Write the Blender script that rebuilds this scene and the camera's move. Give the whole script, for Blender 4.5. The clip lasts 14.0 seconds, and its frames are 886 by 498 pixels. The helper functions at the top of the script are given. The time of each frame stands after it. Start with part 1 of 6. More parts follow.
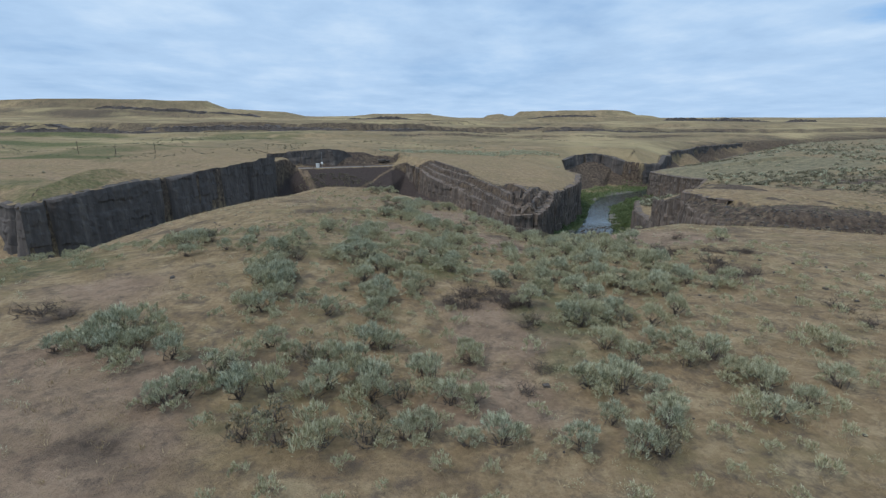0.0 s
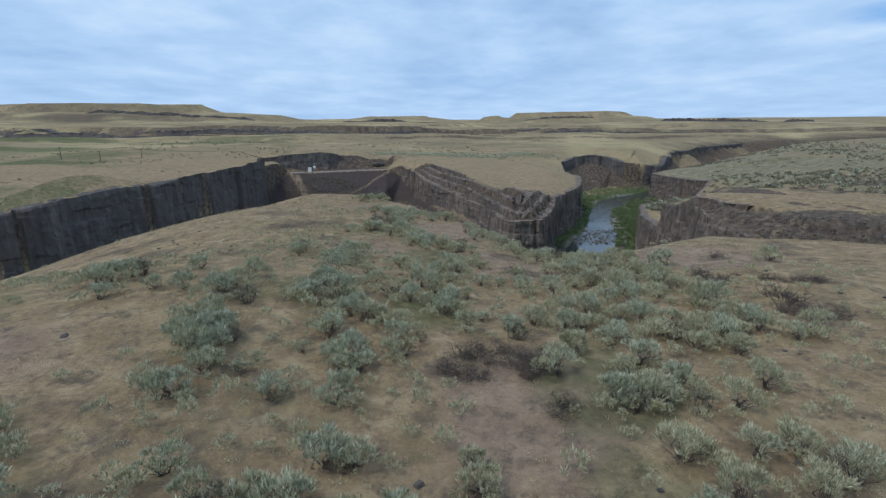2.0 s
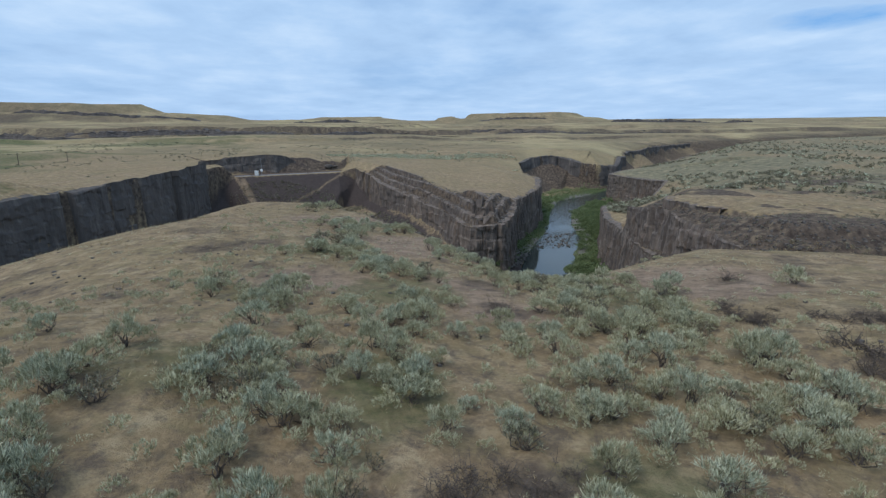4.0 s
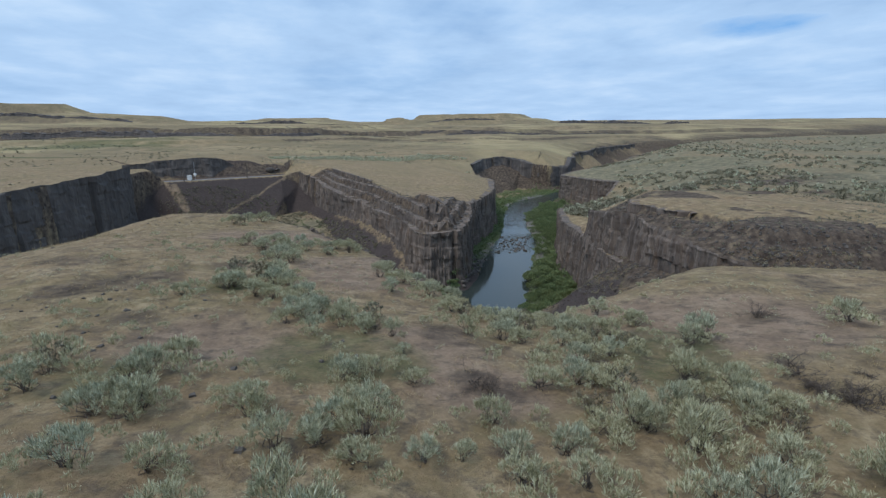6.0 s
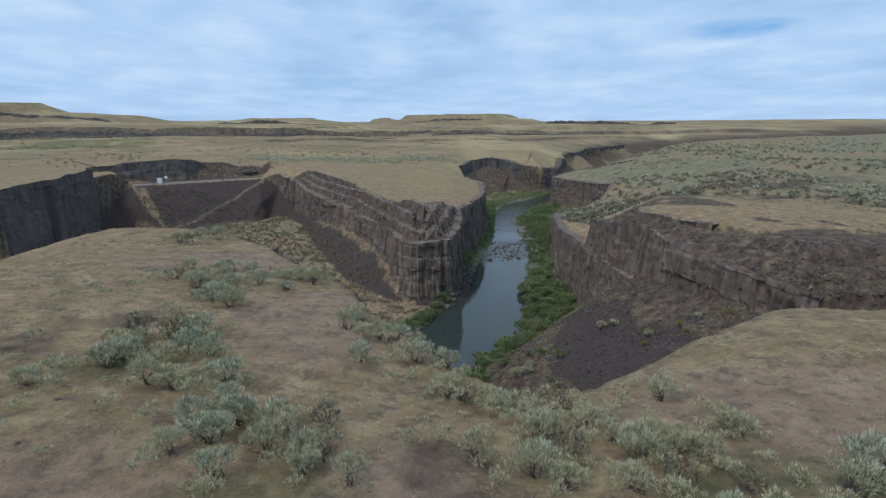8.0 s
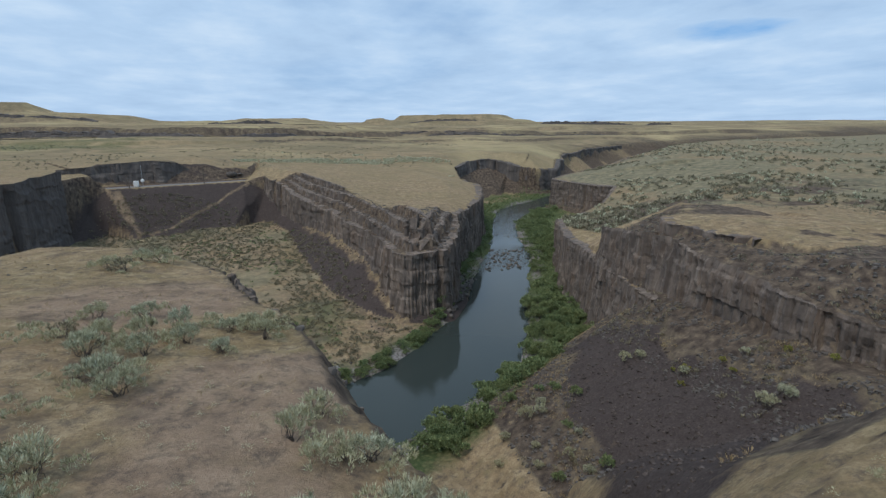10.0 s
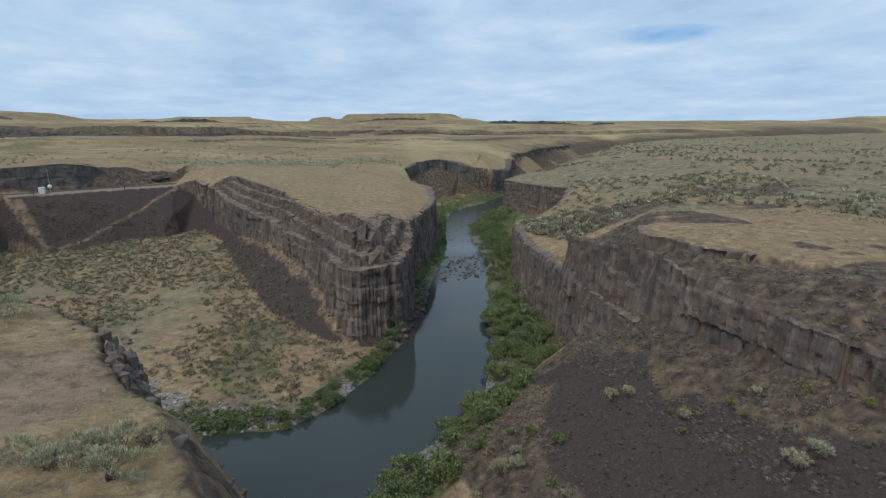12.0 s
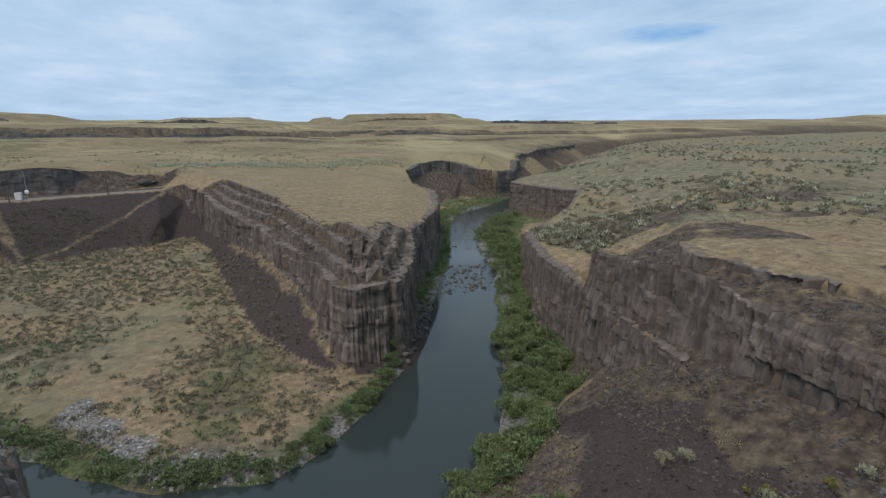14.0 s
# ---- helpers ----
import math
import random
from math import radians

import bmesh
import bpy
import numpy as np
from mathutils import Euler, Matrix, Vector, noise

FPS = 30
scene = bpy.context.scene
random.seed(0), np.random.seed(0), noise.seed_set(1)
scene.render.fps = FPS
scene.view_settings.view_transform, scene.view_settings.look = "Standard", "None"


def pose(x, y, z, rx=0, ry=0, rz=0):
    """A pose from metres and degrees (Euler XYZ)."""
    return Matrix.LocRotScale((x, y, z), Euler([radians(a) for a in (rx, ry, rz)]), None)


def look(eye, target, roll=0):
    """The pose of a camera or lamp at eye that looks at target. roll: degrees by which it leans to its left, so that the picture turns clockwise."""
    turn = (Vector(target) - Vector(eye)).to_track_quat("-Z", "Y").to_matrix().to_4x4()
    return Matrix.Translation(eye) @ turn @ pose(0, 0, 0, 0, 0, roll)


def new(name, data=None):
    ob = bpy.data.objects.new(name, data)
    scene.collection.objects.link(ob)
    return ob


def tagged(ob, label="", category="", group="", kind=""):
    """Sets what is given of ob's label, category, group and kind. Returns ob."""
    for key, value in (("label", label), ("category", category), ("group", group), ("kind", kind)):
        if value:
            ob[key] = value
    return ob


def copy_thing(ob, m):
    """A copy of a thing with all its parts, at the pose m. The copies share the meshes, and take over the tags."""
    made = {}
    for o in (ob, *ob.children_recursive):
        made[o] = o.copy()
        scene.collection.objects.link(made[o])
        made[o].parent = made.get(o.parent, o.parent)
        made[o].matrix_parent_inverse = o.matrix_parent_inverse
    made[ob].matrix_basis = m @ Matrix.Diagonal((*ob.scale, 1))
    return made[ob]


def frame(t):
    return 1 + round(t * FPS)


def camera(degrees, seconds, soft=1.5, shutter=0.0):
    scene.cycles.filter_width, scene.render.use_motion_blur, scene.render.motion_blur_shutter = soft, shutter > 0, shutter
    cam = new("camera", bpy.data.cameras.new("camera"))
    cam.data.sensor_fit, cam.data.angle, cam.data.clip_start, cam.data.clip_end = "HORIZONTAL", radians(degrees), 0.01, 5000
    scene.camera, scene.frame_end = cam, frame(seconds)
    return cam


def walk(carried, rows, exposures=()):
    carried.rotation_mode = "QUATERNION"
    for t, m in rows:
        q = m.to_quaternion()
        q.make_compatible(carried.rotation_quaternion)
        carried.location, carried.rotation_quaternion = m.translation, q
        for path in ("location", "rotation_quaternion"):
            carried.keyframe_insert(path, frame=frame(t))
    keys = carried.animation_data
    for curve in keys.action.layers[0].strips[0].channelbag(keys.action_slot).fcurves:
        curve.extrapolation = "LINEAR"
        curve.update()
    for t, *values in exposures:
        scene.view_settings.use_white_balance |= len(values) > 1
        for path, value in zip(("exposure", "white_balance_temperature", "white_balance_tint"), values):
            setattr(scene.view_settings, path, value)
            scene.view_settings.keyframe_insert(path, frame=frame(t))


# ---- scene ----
cam = camera(82.0, 14.0, 1.3)
PATH = [
    (0, (0.557, -0.636, 49.711), (0.543, 1.303, 49.222), 0.1),
    (0.5, (0.718, 1.304, 49.65), (0.703, 3.244, 49.163), -0.0),
    (1, (0.738, 3.346, 49.573), (0.723, 5.286, 49.088), -0.1),
    (1.5, (0.708, 5.393, 49.523), (0.693, 7.334, 49.039), -0.2),
    (2, (0.645, 7.456, 49.479), (0.641, 9.397, 48.998), -0.3),
    (2.5, (0.55, 9.591, 49.456), (0.56, 11.532, 48.975), -0.3),
    (3, (0.446, 11.793, 49.404), (0.497, 13.734, 48.924), -0.3),
    (5.5, (0.942, 23.096, 48.918), (1.261, 25.012, 48.442), -0.3),
    (6, (1.24, 25.667, 48.841), (1.591, 27.578, 48.366), -0.3),
    (6.5, (1.618, 28.36, 48.796), (1.99, 30.266, 48.321), -0.3),
    (7, (2.078, 31.011, 48.739), (2.47, 32.914, 48.265), -0.3),
    (7.5, (2.533, 33.625, 48.708), (2.929, 35.528, 48.234), -0.2),
    (8, (3.032, 36.37, 48.666), (3.431, 38.272, 48.192), -0.2),
    (10.5, (5.524, 49.905, 48.341), (5.963, 51.798, 47.869), -0.1),
    (11, (5.995, 52.588, 48.433), (6.489, 54.467, 47.958), -0.1),
    (11.5, (6.513, 55.301, 48.453), (7.112, 57.149, 47.978), -0.1),
    (12, (7.174, 58.0, 48.431), (7.78, 59.845, 47.956), -0.0),
    (12.5, (7.856, 60.739, 48.366), (8.461, 62.585, 47.891), -0.0),
    (13, (8.516, 63.361, 48.344), (9.119, 65.208, 47.869), -0.0),
    (13.5, (9.153, 65.994, 48.389), (9.755, 67.841, 47.914), -0.1),
    (14, (9.833, 68.588, 48.379), (10.433, 70.435, 47.904), -0.2),
]
walk(cam, [(t, look(eye, target, roll)) for t, eye, target, roll in PATH],
     [(0, 0.0, 6250, 10), (1.5, 0.0, 6000, 10), (8, 0.0, 6120, 10), (10.5, 0.0, 6450, 10), (14, 0.0, 6600, 10)])

# ---- world, sun ----
SUN_EL, SUN_AZ = 60.0, 238.0      # degrees above the horizon; compass degrees from +y, clockwise
world = bpy.data.worlds.new("overcast_sky")
scene.world = world
world.use_nodes = True
wn, wl = world.node_tree.nodes, world.node_tree.links
wn.clear()


def wnode(kind, **values):
    n = wn.new(kind)
    for key, value in values.items():
        n.inputs[key].default_value = value
    return n


sky = wn.new("ShaderNodeTexSky")
sky.sky_type, sky.sun_disc = "NISHITA", False
sky.sun_elevation, sky.sun_rotation = radians(SUN_EL), radians(SUN_AZ)
sky.air_density, sky.dust_density, sky.ozone_density = 1.0, 0.6, 1.5
coord = wn.new("ShaderNodeTexCoord")
sep = wn.new("ShaderNodeSeparateXYZ")
wl.new(coord.outputs["Generated"], sep.inputs[0])


def wmath(op, a, b=None, clamp=False):
    n = wn.new("ShaderNodeMath")
    n.operation, n.use_clamp = op, clamp
    for i, v in enumerate((a, b)):
        if v is None:
            continue
        if isinstance(v, (int, float)):
            n.inputs[i].default_value = v
        else:
            wl.new(v, n.inputs[i])
    return n.outputs[0]


# the cloud layer lies flat overhead: directions are laid on a plane
up = wmath("ADD", wmath("MAXIMUM", sep.outputs["Z"], 0.0), 0.11)
flat = wn.new("ShaderNodeCombineXYZ")
wl.new(wmath("DIVIDE", sep.outputs["X"], up), flat.inputs[0])
wl.new(wmath("DIVIDE", sep.outputs["Y"], up), flat.inputs[1])


def wnoise(scale, detail, rough, stretch, shift):
    m = wn.new("ShaderNodeMapping")
    m.inputs["Scale"].default_value = stretch
    m.inputs["Location"].default_value = shift
    m.inputs["Rotation"].default_value = (0, 0, radians(-12))
    wl.new(flat.outputs[0], m.inputs[0])
    n = wn.new("ShaderNodeTexNoise")
    n.inputs["Scale"].default_value, n.inputs["Detail"].default_value, n.inputs["Roughness"].default_value = scale, detail, rough
    wl.new(m.outputs[0], n.inputs["Vector"])
    return n.outputs["Fac"]


def wramp(fac, stops):
    n = wn.new("ShaderNodeValToRGB")
    while len(n.color_ramp.elements) < len(stops):
        n.color_ramp.elements.new(0.5)
    for e, (p, c) in zip(n.color_ramp.elements, stops):
        e.position, e.color = p, (*c, 1)
    wl.new(fac, n.inputs[0])
    return n.outputs[0]


def wmix(fac, a, b):
    n = wn.new("ShaderNodeMix")
    n.data_type = "RGBA"
    for i, v in ((0, fac), (6, a), (7, b)):
        if isinstance(v, tuple):
            n.inputs[i].default_value = (*v, 1)
        elif isinstance(v, (int, float)):
            n.inputs[i].default_value = v
        else:
            wl.new(v, n.inputs[i])
    return n.outputs[2]


big = wnoise(0.55, 6, 0.55, (0.9, 0.9, 1), (3.1, 1.7, 0))
fine = wnoise(1.5, 8, 0.58, (1.0, 0.8, 1), (0.4, 6.2, 0))
body = wmath("ADD", wmath("MULTIPLY", big, 0.65), wmath("MULTIPLY", fine, 0.35))
cover = wramp(body, ((0.30, (0.55,) * 3), (0.46, (0.93,) * 3), (0.60, (1.0,) * 3)))
tone = wramp(wmath("ADD", wmath("MULTIPLY", fine, 0.65), wmath("MULTIPLY", big, 0.35)), ((0.34, (0.395, 0.545, 0.74)), (0.50, (0.475, 0.645, 0.85)), (0.66, (0.62, 0.765, 0.92))))
# one narrow gap in the clouds
side_ = wmath("ADD", wmath("MULTIPLY", sep.outputs["X"], 7.6), wmath("MULTIPLY", sep.outputs["Y"], -6.5))
level = wmath("MULTIPLY", wmath("SUBTRACT", sep.outputs["Z"], 0.149), 62.0)
oval = wmath("SUBTRACT", 1.15, wmath("ADD", wmath("MULTIPLY", side_, side_), wmath("MULTIPLY", level, level)))
gap = wmath("MULTIPLY", wmath("ADD", oval, wmath("MULTIPLY", wmath("SUBTRACT", fine, 0.5), 5.0)), 0.75, True)
cover = wmath("MULTIPLY", cover, wmath("SUBTRACT", 1.0, gap))
low = wramp(sep.outputs["Z"], ((0.0, (1.0,) * 3), (0.14, (0.25,) * 3), (0.3, (0.0,) * 3)))
tone = wmix(wmath("MULTIPLY", low, 0.45), tone, (0.47, 0.64, 0.86))
skyc = wn.new("ShaderNodeVectorMath")
skyc.operation = "SCALE"
skyc.inputs["Scale"].default_value = 0.11
wl.new(sky.outputs[0], skyc.inputs[0])
back = wn.new("ShaderNodeBackground")
wl.new(wmix(cover, wmix(0.7, skyc.outputs[0], (0.15, 0.40, 0.80)), tone), back.inputs["Color"])
back.inputs["Strength"].default_value = 1.0
wout = wn.new("ShaderNodeOutputWorld")
wl.new(back.outputs[0], wout.inputs[0])

sun = new("sun", bpy.data.lights.new("sun", "SUN"))
sun.data.energy, sun.data.angle, sun.data.color = 2.05, radians(24), (1.0, 0.93, 0.83)
az, el = radians(SUN_AZ), radians(SUN_EL)
sun.matrix_world = look((300 * math.sin(az) * math.cos(el), 300 * math.cos(az) * math.cos(el), 300 * math.sin(el) + 60), (0, 0, 60))
scene.view_settings.exposure = 0.0


# ---- noise and plan helpers ----
def lattice(ix, iy, seed):
    n = (ix.astype(np.int64) * 374761393 + iy.astype(np.int64) * 668265263 + seed * 974634541) & 0x7FFFFFFF
    n = ((n ^ (n >> 13)) * 1274126177) & 0x7FFFFFFF
    return ((n ^ (n >> 16)) & 0xFFFF) / 65535.0


def vnoise(x, y, seed=0):
    """Value noise, 0 to 1, on arrays."""
    x, y = np.asarray(x, float), np.asarray(y, float)
    ix, iy = np.floor(x), np.floor(y)
    fx, fy = x - ix, y - iy
    fx, fy = fx * fx * (3 - 2 * fx), fy * fy * (3 - 2 * fy)
    a = lattice(ix, iy, seed) * (1 - fx) + lattice(ix + 1, iy, seed) * fx
    b = lattice(ix, iy + 1, seed) * (1 - fx) + lattice(ix + 1, iy + 1, seed) * fx
    return a * (1 - fy) + b * fy


def fbm(x, y, size, seed=0, octaves=4, gain=0.5):
    """Fractal noise about 0, roughly -1 to 1; size: metres of the largest feature."""
    total, amp, norm = 0.0, 1.0, 0.0
    for k in range(octaves):
        total = total + amp * (2 * vnoise(x / size, y / size, seed + 17 * k) - 1)
        norm += amp
        amp, size = amp * gain, size / 2.03
    return total / norm


def step(a, b, v):
    t = np.clip((v - a) / (b - a), 0, 1)
    return t * t * (3 - 2 * t)


def bump(x, y, cx, cy, rx, ry=None):
    return np.exp(-(((x - cx) / rx) ** 2 + ((y - cy) / (ry or rx)) ** 2))


def along(points, x, y, closed=True):
    """Signed distance to a polygon (inside: plus) or distance to a line, and the line's other columns at the nearest place."""
    p = np.asarray(points, float)
    q = np.roll(p, -1, 0)
    if not closed:
        p, q = p[:-1], q[:-1]
    best = np.full(np.shape(x), 1e18)
    cols = np.zeros((p.shape[1] - 2,) + np.shape(x))
    inside = np.zeros(np.shape(x), bool)
    for a, b in zip(p, q):
        ex, ey = b[0] - a[0], b[1] - a[1]
        t = np.clip(((x - a[0]) * ex + (y - a[1]) * ey) / (ex * ex + ey * ey + 1e-12), 0, 1)
        d = (x - a[0] - t * ex) ** 2 + (y - a[1] - t * ey) ** 2
        near = d < best
        best = np.where(near, d, best)
        for k in range(len(cols)):
            cols[k] = np.where(near, a[2 + k] + t * (b[2 + k] - a[2 + k]), cols[k])
        if closed and abs(ey) > 1e-12:
            inside ^= ((a[1] > y) != (b[1] > y)) & (x < ex * (y - a[1]) / ey + a[0])
    d = np.sqrt(best)
    return (np.where(inside, d, -d) if closed else d), cols


# ---- the plan ----
WATER = 7.5
# the river's middle line, with half its width
RIVER = [(330, 520, 8), (235, 430, 8), (160, 345, 8), (118, 303, 8), (94, 283, 7.5), (78, 253, 5), (67, 221, 4.5), (60, 198, 7), (48.5, 172, 7),
         (41, 156, 7.5), (35.5, 143, 8.5), (29, 131.5, 9.5), (18, 120.5, 8.5), (8, 115, 8.5), (-6, 116.5, 9), (-20, 124, 9),
         (-38, 138, 9), (-62, 146, 9), (-92, 130, 9), (-112, 90, 9), (-140, 30, 9), (-190, -60, 9)]
# rims, each point: x, y, top of the cliff, foot of the cliff, slope of the ground above it
LEFT_RIM = [(-900, -100, 30, 28, 0.3), (-400, 90, 30, 29, 0.3), (-190, 140, 30, 28, 0.3), (-122, 133, 29, 24, 0.4), (-101, 118, 29.3, 15, 0.43),
            (-94, 134, 31.2, 13, 0.44), (-90.5, 150, 32.0, 13, 0.44), (-86.5, 160, 31.6, 12, 0.44), (-81, 192, 33.4, 12, 0.4), (-75.5, 226, 35.8, 13, 0.3), (-74, 237, 34.5, 21, 0.3),
            (-69, 241, 27.4, 27.2, 0.02), (-58, 245, 27.4, 27.2, 0.02), (-42, 251, 27.4, 27.2, 0.02), (-27, 256, 27.6, 27.2, 0.05)]
MESA_RIM = [(-20, 256, 29, 23, 0.3), (-13.5, 247, 26.8, 16, 0.5), (-7.5, 231, 25, 16, 0.6), (-0.5, 216, 23.8, 16.5, 0.7), (5.2, 202, 23.2, 17, 0.8), (8.6, 187, 22.8, 17, 0.8),
            (13.5, 169, 22.5, 16.5, 0.8), (17.2, 154, 22.2, 12.5, 0.8), (19.2, 148, 22, 9.6, 0.7), (28, 149, 22.5, 9.2, 0.8), (33, 158, 24, 9.2, 0.9),
            (36, 168, 24, 9.5, 0.9), (40, 184, 24, 9.5, 0.4), (50, 202, 24.2, 9.5, 0.2), (58, 222, 24, 9.5, 0.2), (65, 250, 24, 10, 0.2),
            (68, 285, 23, 11, 0.2)]
FAR_RIM = [(73, 318, 26, 20, 0.2), (84, 338, 27.5, 21.5, 0.2), (100, 347, 28.5, 23.5, 0.2), (111, 345, 26.5, 20, 0.3), (117, 337, 23.5, 12, 0.44), (128, 333, 22.5, 9.5, 0.44),
           (141, 339, 22, 10, 0.44), (150, 356, 26, 16, 0.3), (166, 384, 25, 22.5, 0.3), (185, 418, 26.5, 17, 0.2), (204, 444, 25.5, 23.5, 0.25),
           (225, 468, 27, 19, 0.2), (300, 528, 28, 24.5, 0.2), (420, 590, 29, 25, 0.2), (900, 760, 32, 20, 0.3), (4200, 1600, 32, 32, 0.1),
           (4200, 4900, 32, 32, 0.1), (-4200, 4900, 32, 32, 0.1), (-4200, -100, 32, 32, 0.1)]
RIGHT_RIM = [(900, 690, 31, 20, 0.2), (430, 545, 30, 18, 0.2), (310, 470, 29, 16, 0.2), (232, 395, 27, 15, 0.2), (180, 345, 24, 13, 0.2),
             (150, 318, 23, 11, 0.2), (125, 298, 22.5, 10, 0.15), (112, 284, 22, 9.5, 0.15), (118, 262, 22, 11, 0.15), (124, 246, 22.5, 13, 0.15), (113, 237, 17, 13, 0.3),
             (92, 222, 13, 11.5, 0.3), (79, 204, 16, 10, 0.3), (68, 182, 21.8, 9.5, 0.2), (60, 158, 22, 9.5, 0.3), (57, 141, 22.3, 10, 0.4),
             (52, 122, 23.5, 12.5, 0.4), (47, 107, 24.4, 17, 0.3), (44.5, 99, 24, 21, 0.3), (46, 90, 25, 23, 0.4)]
RIGHT_BACK = [(56, 81, 27, 26, 0.5), (80, 76, 30, 29, 0.4), (125, 72, 31, 31, 0.2), (300, 60, 32, 32, 0.1), (4200, 60, 32, 32, 0.1),
              (4200, 1500, 32, 32, 0.1)]
UPPER = [(63, 143, 27, 26, 0.2), (54.2, 131.5, 29.4, 23.5, 0.4), (53, 122, 30.6, 24.2, 0.5), (51.5, 114, 32.2, 24.8, 0.6), (50.2, 106, 32.6, 25.2, 0.5),
         (49.6, 98, 32.5, 26.0, 0.5), (49.2, 90, 32.0, 25.8, 0.55), (48.6, 83.5, 31.2, 25.4, 0.7), (52, 77.5, 30.5, 27, 0.75),
         (66, 75, 30.5, 28.5, 0.75), (88, 76, 31, 30, 0.5),
         (118, 90, 31.5, 31, 0.2), (112, 135, 31.5, 31, 0.1), (85, 150, 30, 29, 0.1)]
# the grass-topped crown on the upper cliff, with its own low face
CROWN = [(62, 120, 34.2, 32.5, 0.1), (56.5, 117.5, 34.4, 33, 0.1), (52.9, 111.5, 34.4, 32.0, 0.12), (53.6, 104.5, 34.5, 32.6, 0.12), (55.6, 98, 34.6, 33.2, 0.1),
         (58.5, 92.5, 34.8, 34.2, 0.1), (70, 90, 35, 34, 0.05), (92, 96, 34, 33.5, 0.05), (92, 124, 33, 32.5, 0.05), (72, 124, 33.5, 32.5, 0.05)]
KNOLL = [(-70, -200, 38, 25, 0.1), (-58, 0, 38, 26, 0.1), (-47, 40, 36.5, 27, 0.3), (-43, 61, 35, 26, 0.4), (-35, 80, 34.3, 24, 0.5),
         (-31.5, 96, 35.2, 22, 0.4), (-27, 108.5, 36.2, 20, 0.2), (-14, 105.5, 36.0, 17, 0.2), (-7.5, 100.5, 35.4, 17, 0.2), (-3, 95, 35.5, 18, 0.2),
         (-1, 89, 35.7, 28, 0.2), (1.5, 83, 36, 34.8, 0.3), (3.8, 77, 36, 34.8, 0.3), (5.8, 69, 36.1, 34.8, 0.3), (7.4, 64.5, 36.2, 35, 0.3),
         (9.2, 60.8, 36, 35.2, 0.3), (12, 58, 35.6, 35, 0.3), (15, 57.8, 35.7, 35.2, 0.3)]
RIDGE = [(19, 59, 36.3, 35.6, 0.3), (24, 60.5, 36.9, 36.2, 0.3), (29, 62, 37.3, 36.5, 0.3), (33.5, 62.3, 37.4, 36.4, 0.3), (38, 59, 37.7, 36.5, 0.3),
         (48, 52, 37.8, 35.5, 0.2), (62, 47, 37.4, 35, 0.2),
         (100, 40, 36.5, 33, 0.1), (300, 20, 36, 33, 0.1), (300, -200, 38, 33, 0.1)]
NORTH_LAND = LEFT_RIM + MESA_RIM + FAR_RIM
RIGHT_LAND = RIGHT_RIM + RIGHT_BACK
NEAR_LAND = KNOLL + RIDGE
# coefficients of the near hill's top, by powers of x and y in units of 50 m
HILL = [(0, 0, 38.79), (0, 1, -3.31), (0, 2, -2.12), (0, 3, 0.76), (0, 4, 0.3), (1, 0, -3.39), (1, 1, -3.49), (1, 2, -1.73), (1, 3, -0.37),
        (2, 0, 1.52), (2, 1, -3.28), (2, 2, -2.06), (3, 0, 6.45), (3, 1, 4.47), (4, 0, -4.49)]


def scarp(v, at, height, width):
    """A rock band: the ground climbs by height within width."""
    return height * step(at - width / 2, at + width / 2, v)


def hill_top(x, y):
    u, v = np.clip(x, -52, 56) / 50, (np.clip(y, 3, 108) - 50) / 50
    z = sum(c * u ** i * v ** j for i, j, c in HILL)
    z = z + 0.7 * bump(x, y, -20, 69, 9) + 1.0 * bump(x, y, 29, 58, 9) + 0.8 * bump(x, y, -12, 35, 9) + 0.8 * bump(x, y, 23, 39, 8)
    z = z - 0.8 * bump(x, y, 12, 57, 6, 14) - 1.2 * bump(x, y, -26, 47, 8) - 1.9 * bump(x, y, -38, 49, 12, 13)
    return z + 0.35 * fbm(x, y, 11, 5) + 0.10 * fbm(x, y, 2.2, 6, 3)


def tableland(x, y, cx, cy, rx, ry, seed):
    """A flat-topped hill with an uneven foot, 0 to 1."""
    d = np.hypot((x - cx) / rx, (y - cy) / ry) + 0.16 * fbm(x, y, 160, seed, 3)
    return 0.55 * step(1.25, 0.75, d) + 0.45 * step(0.72, 0.62, d)


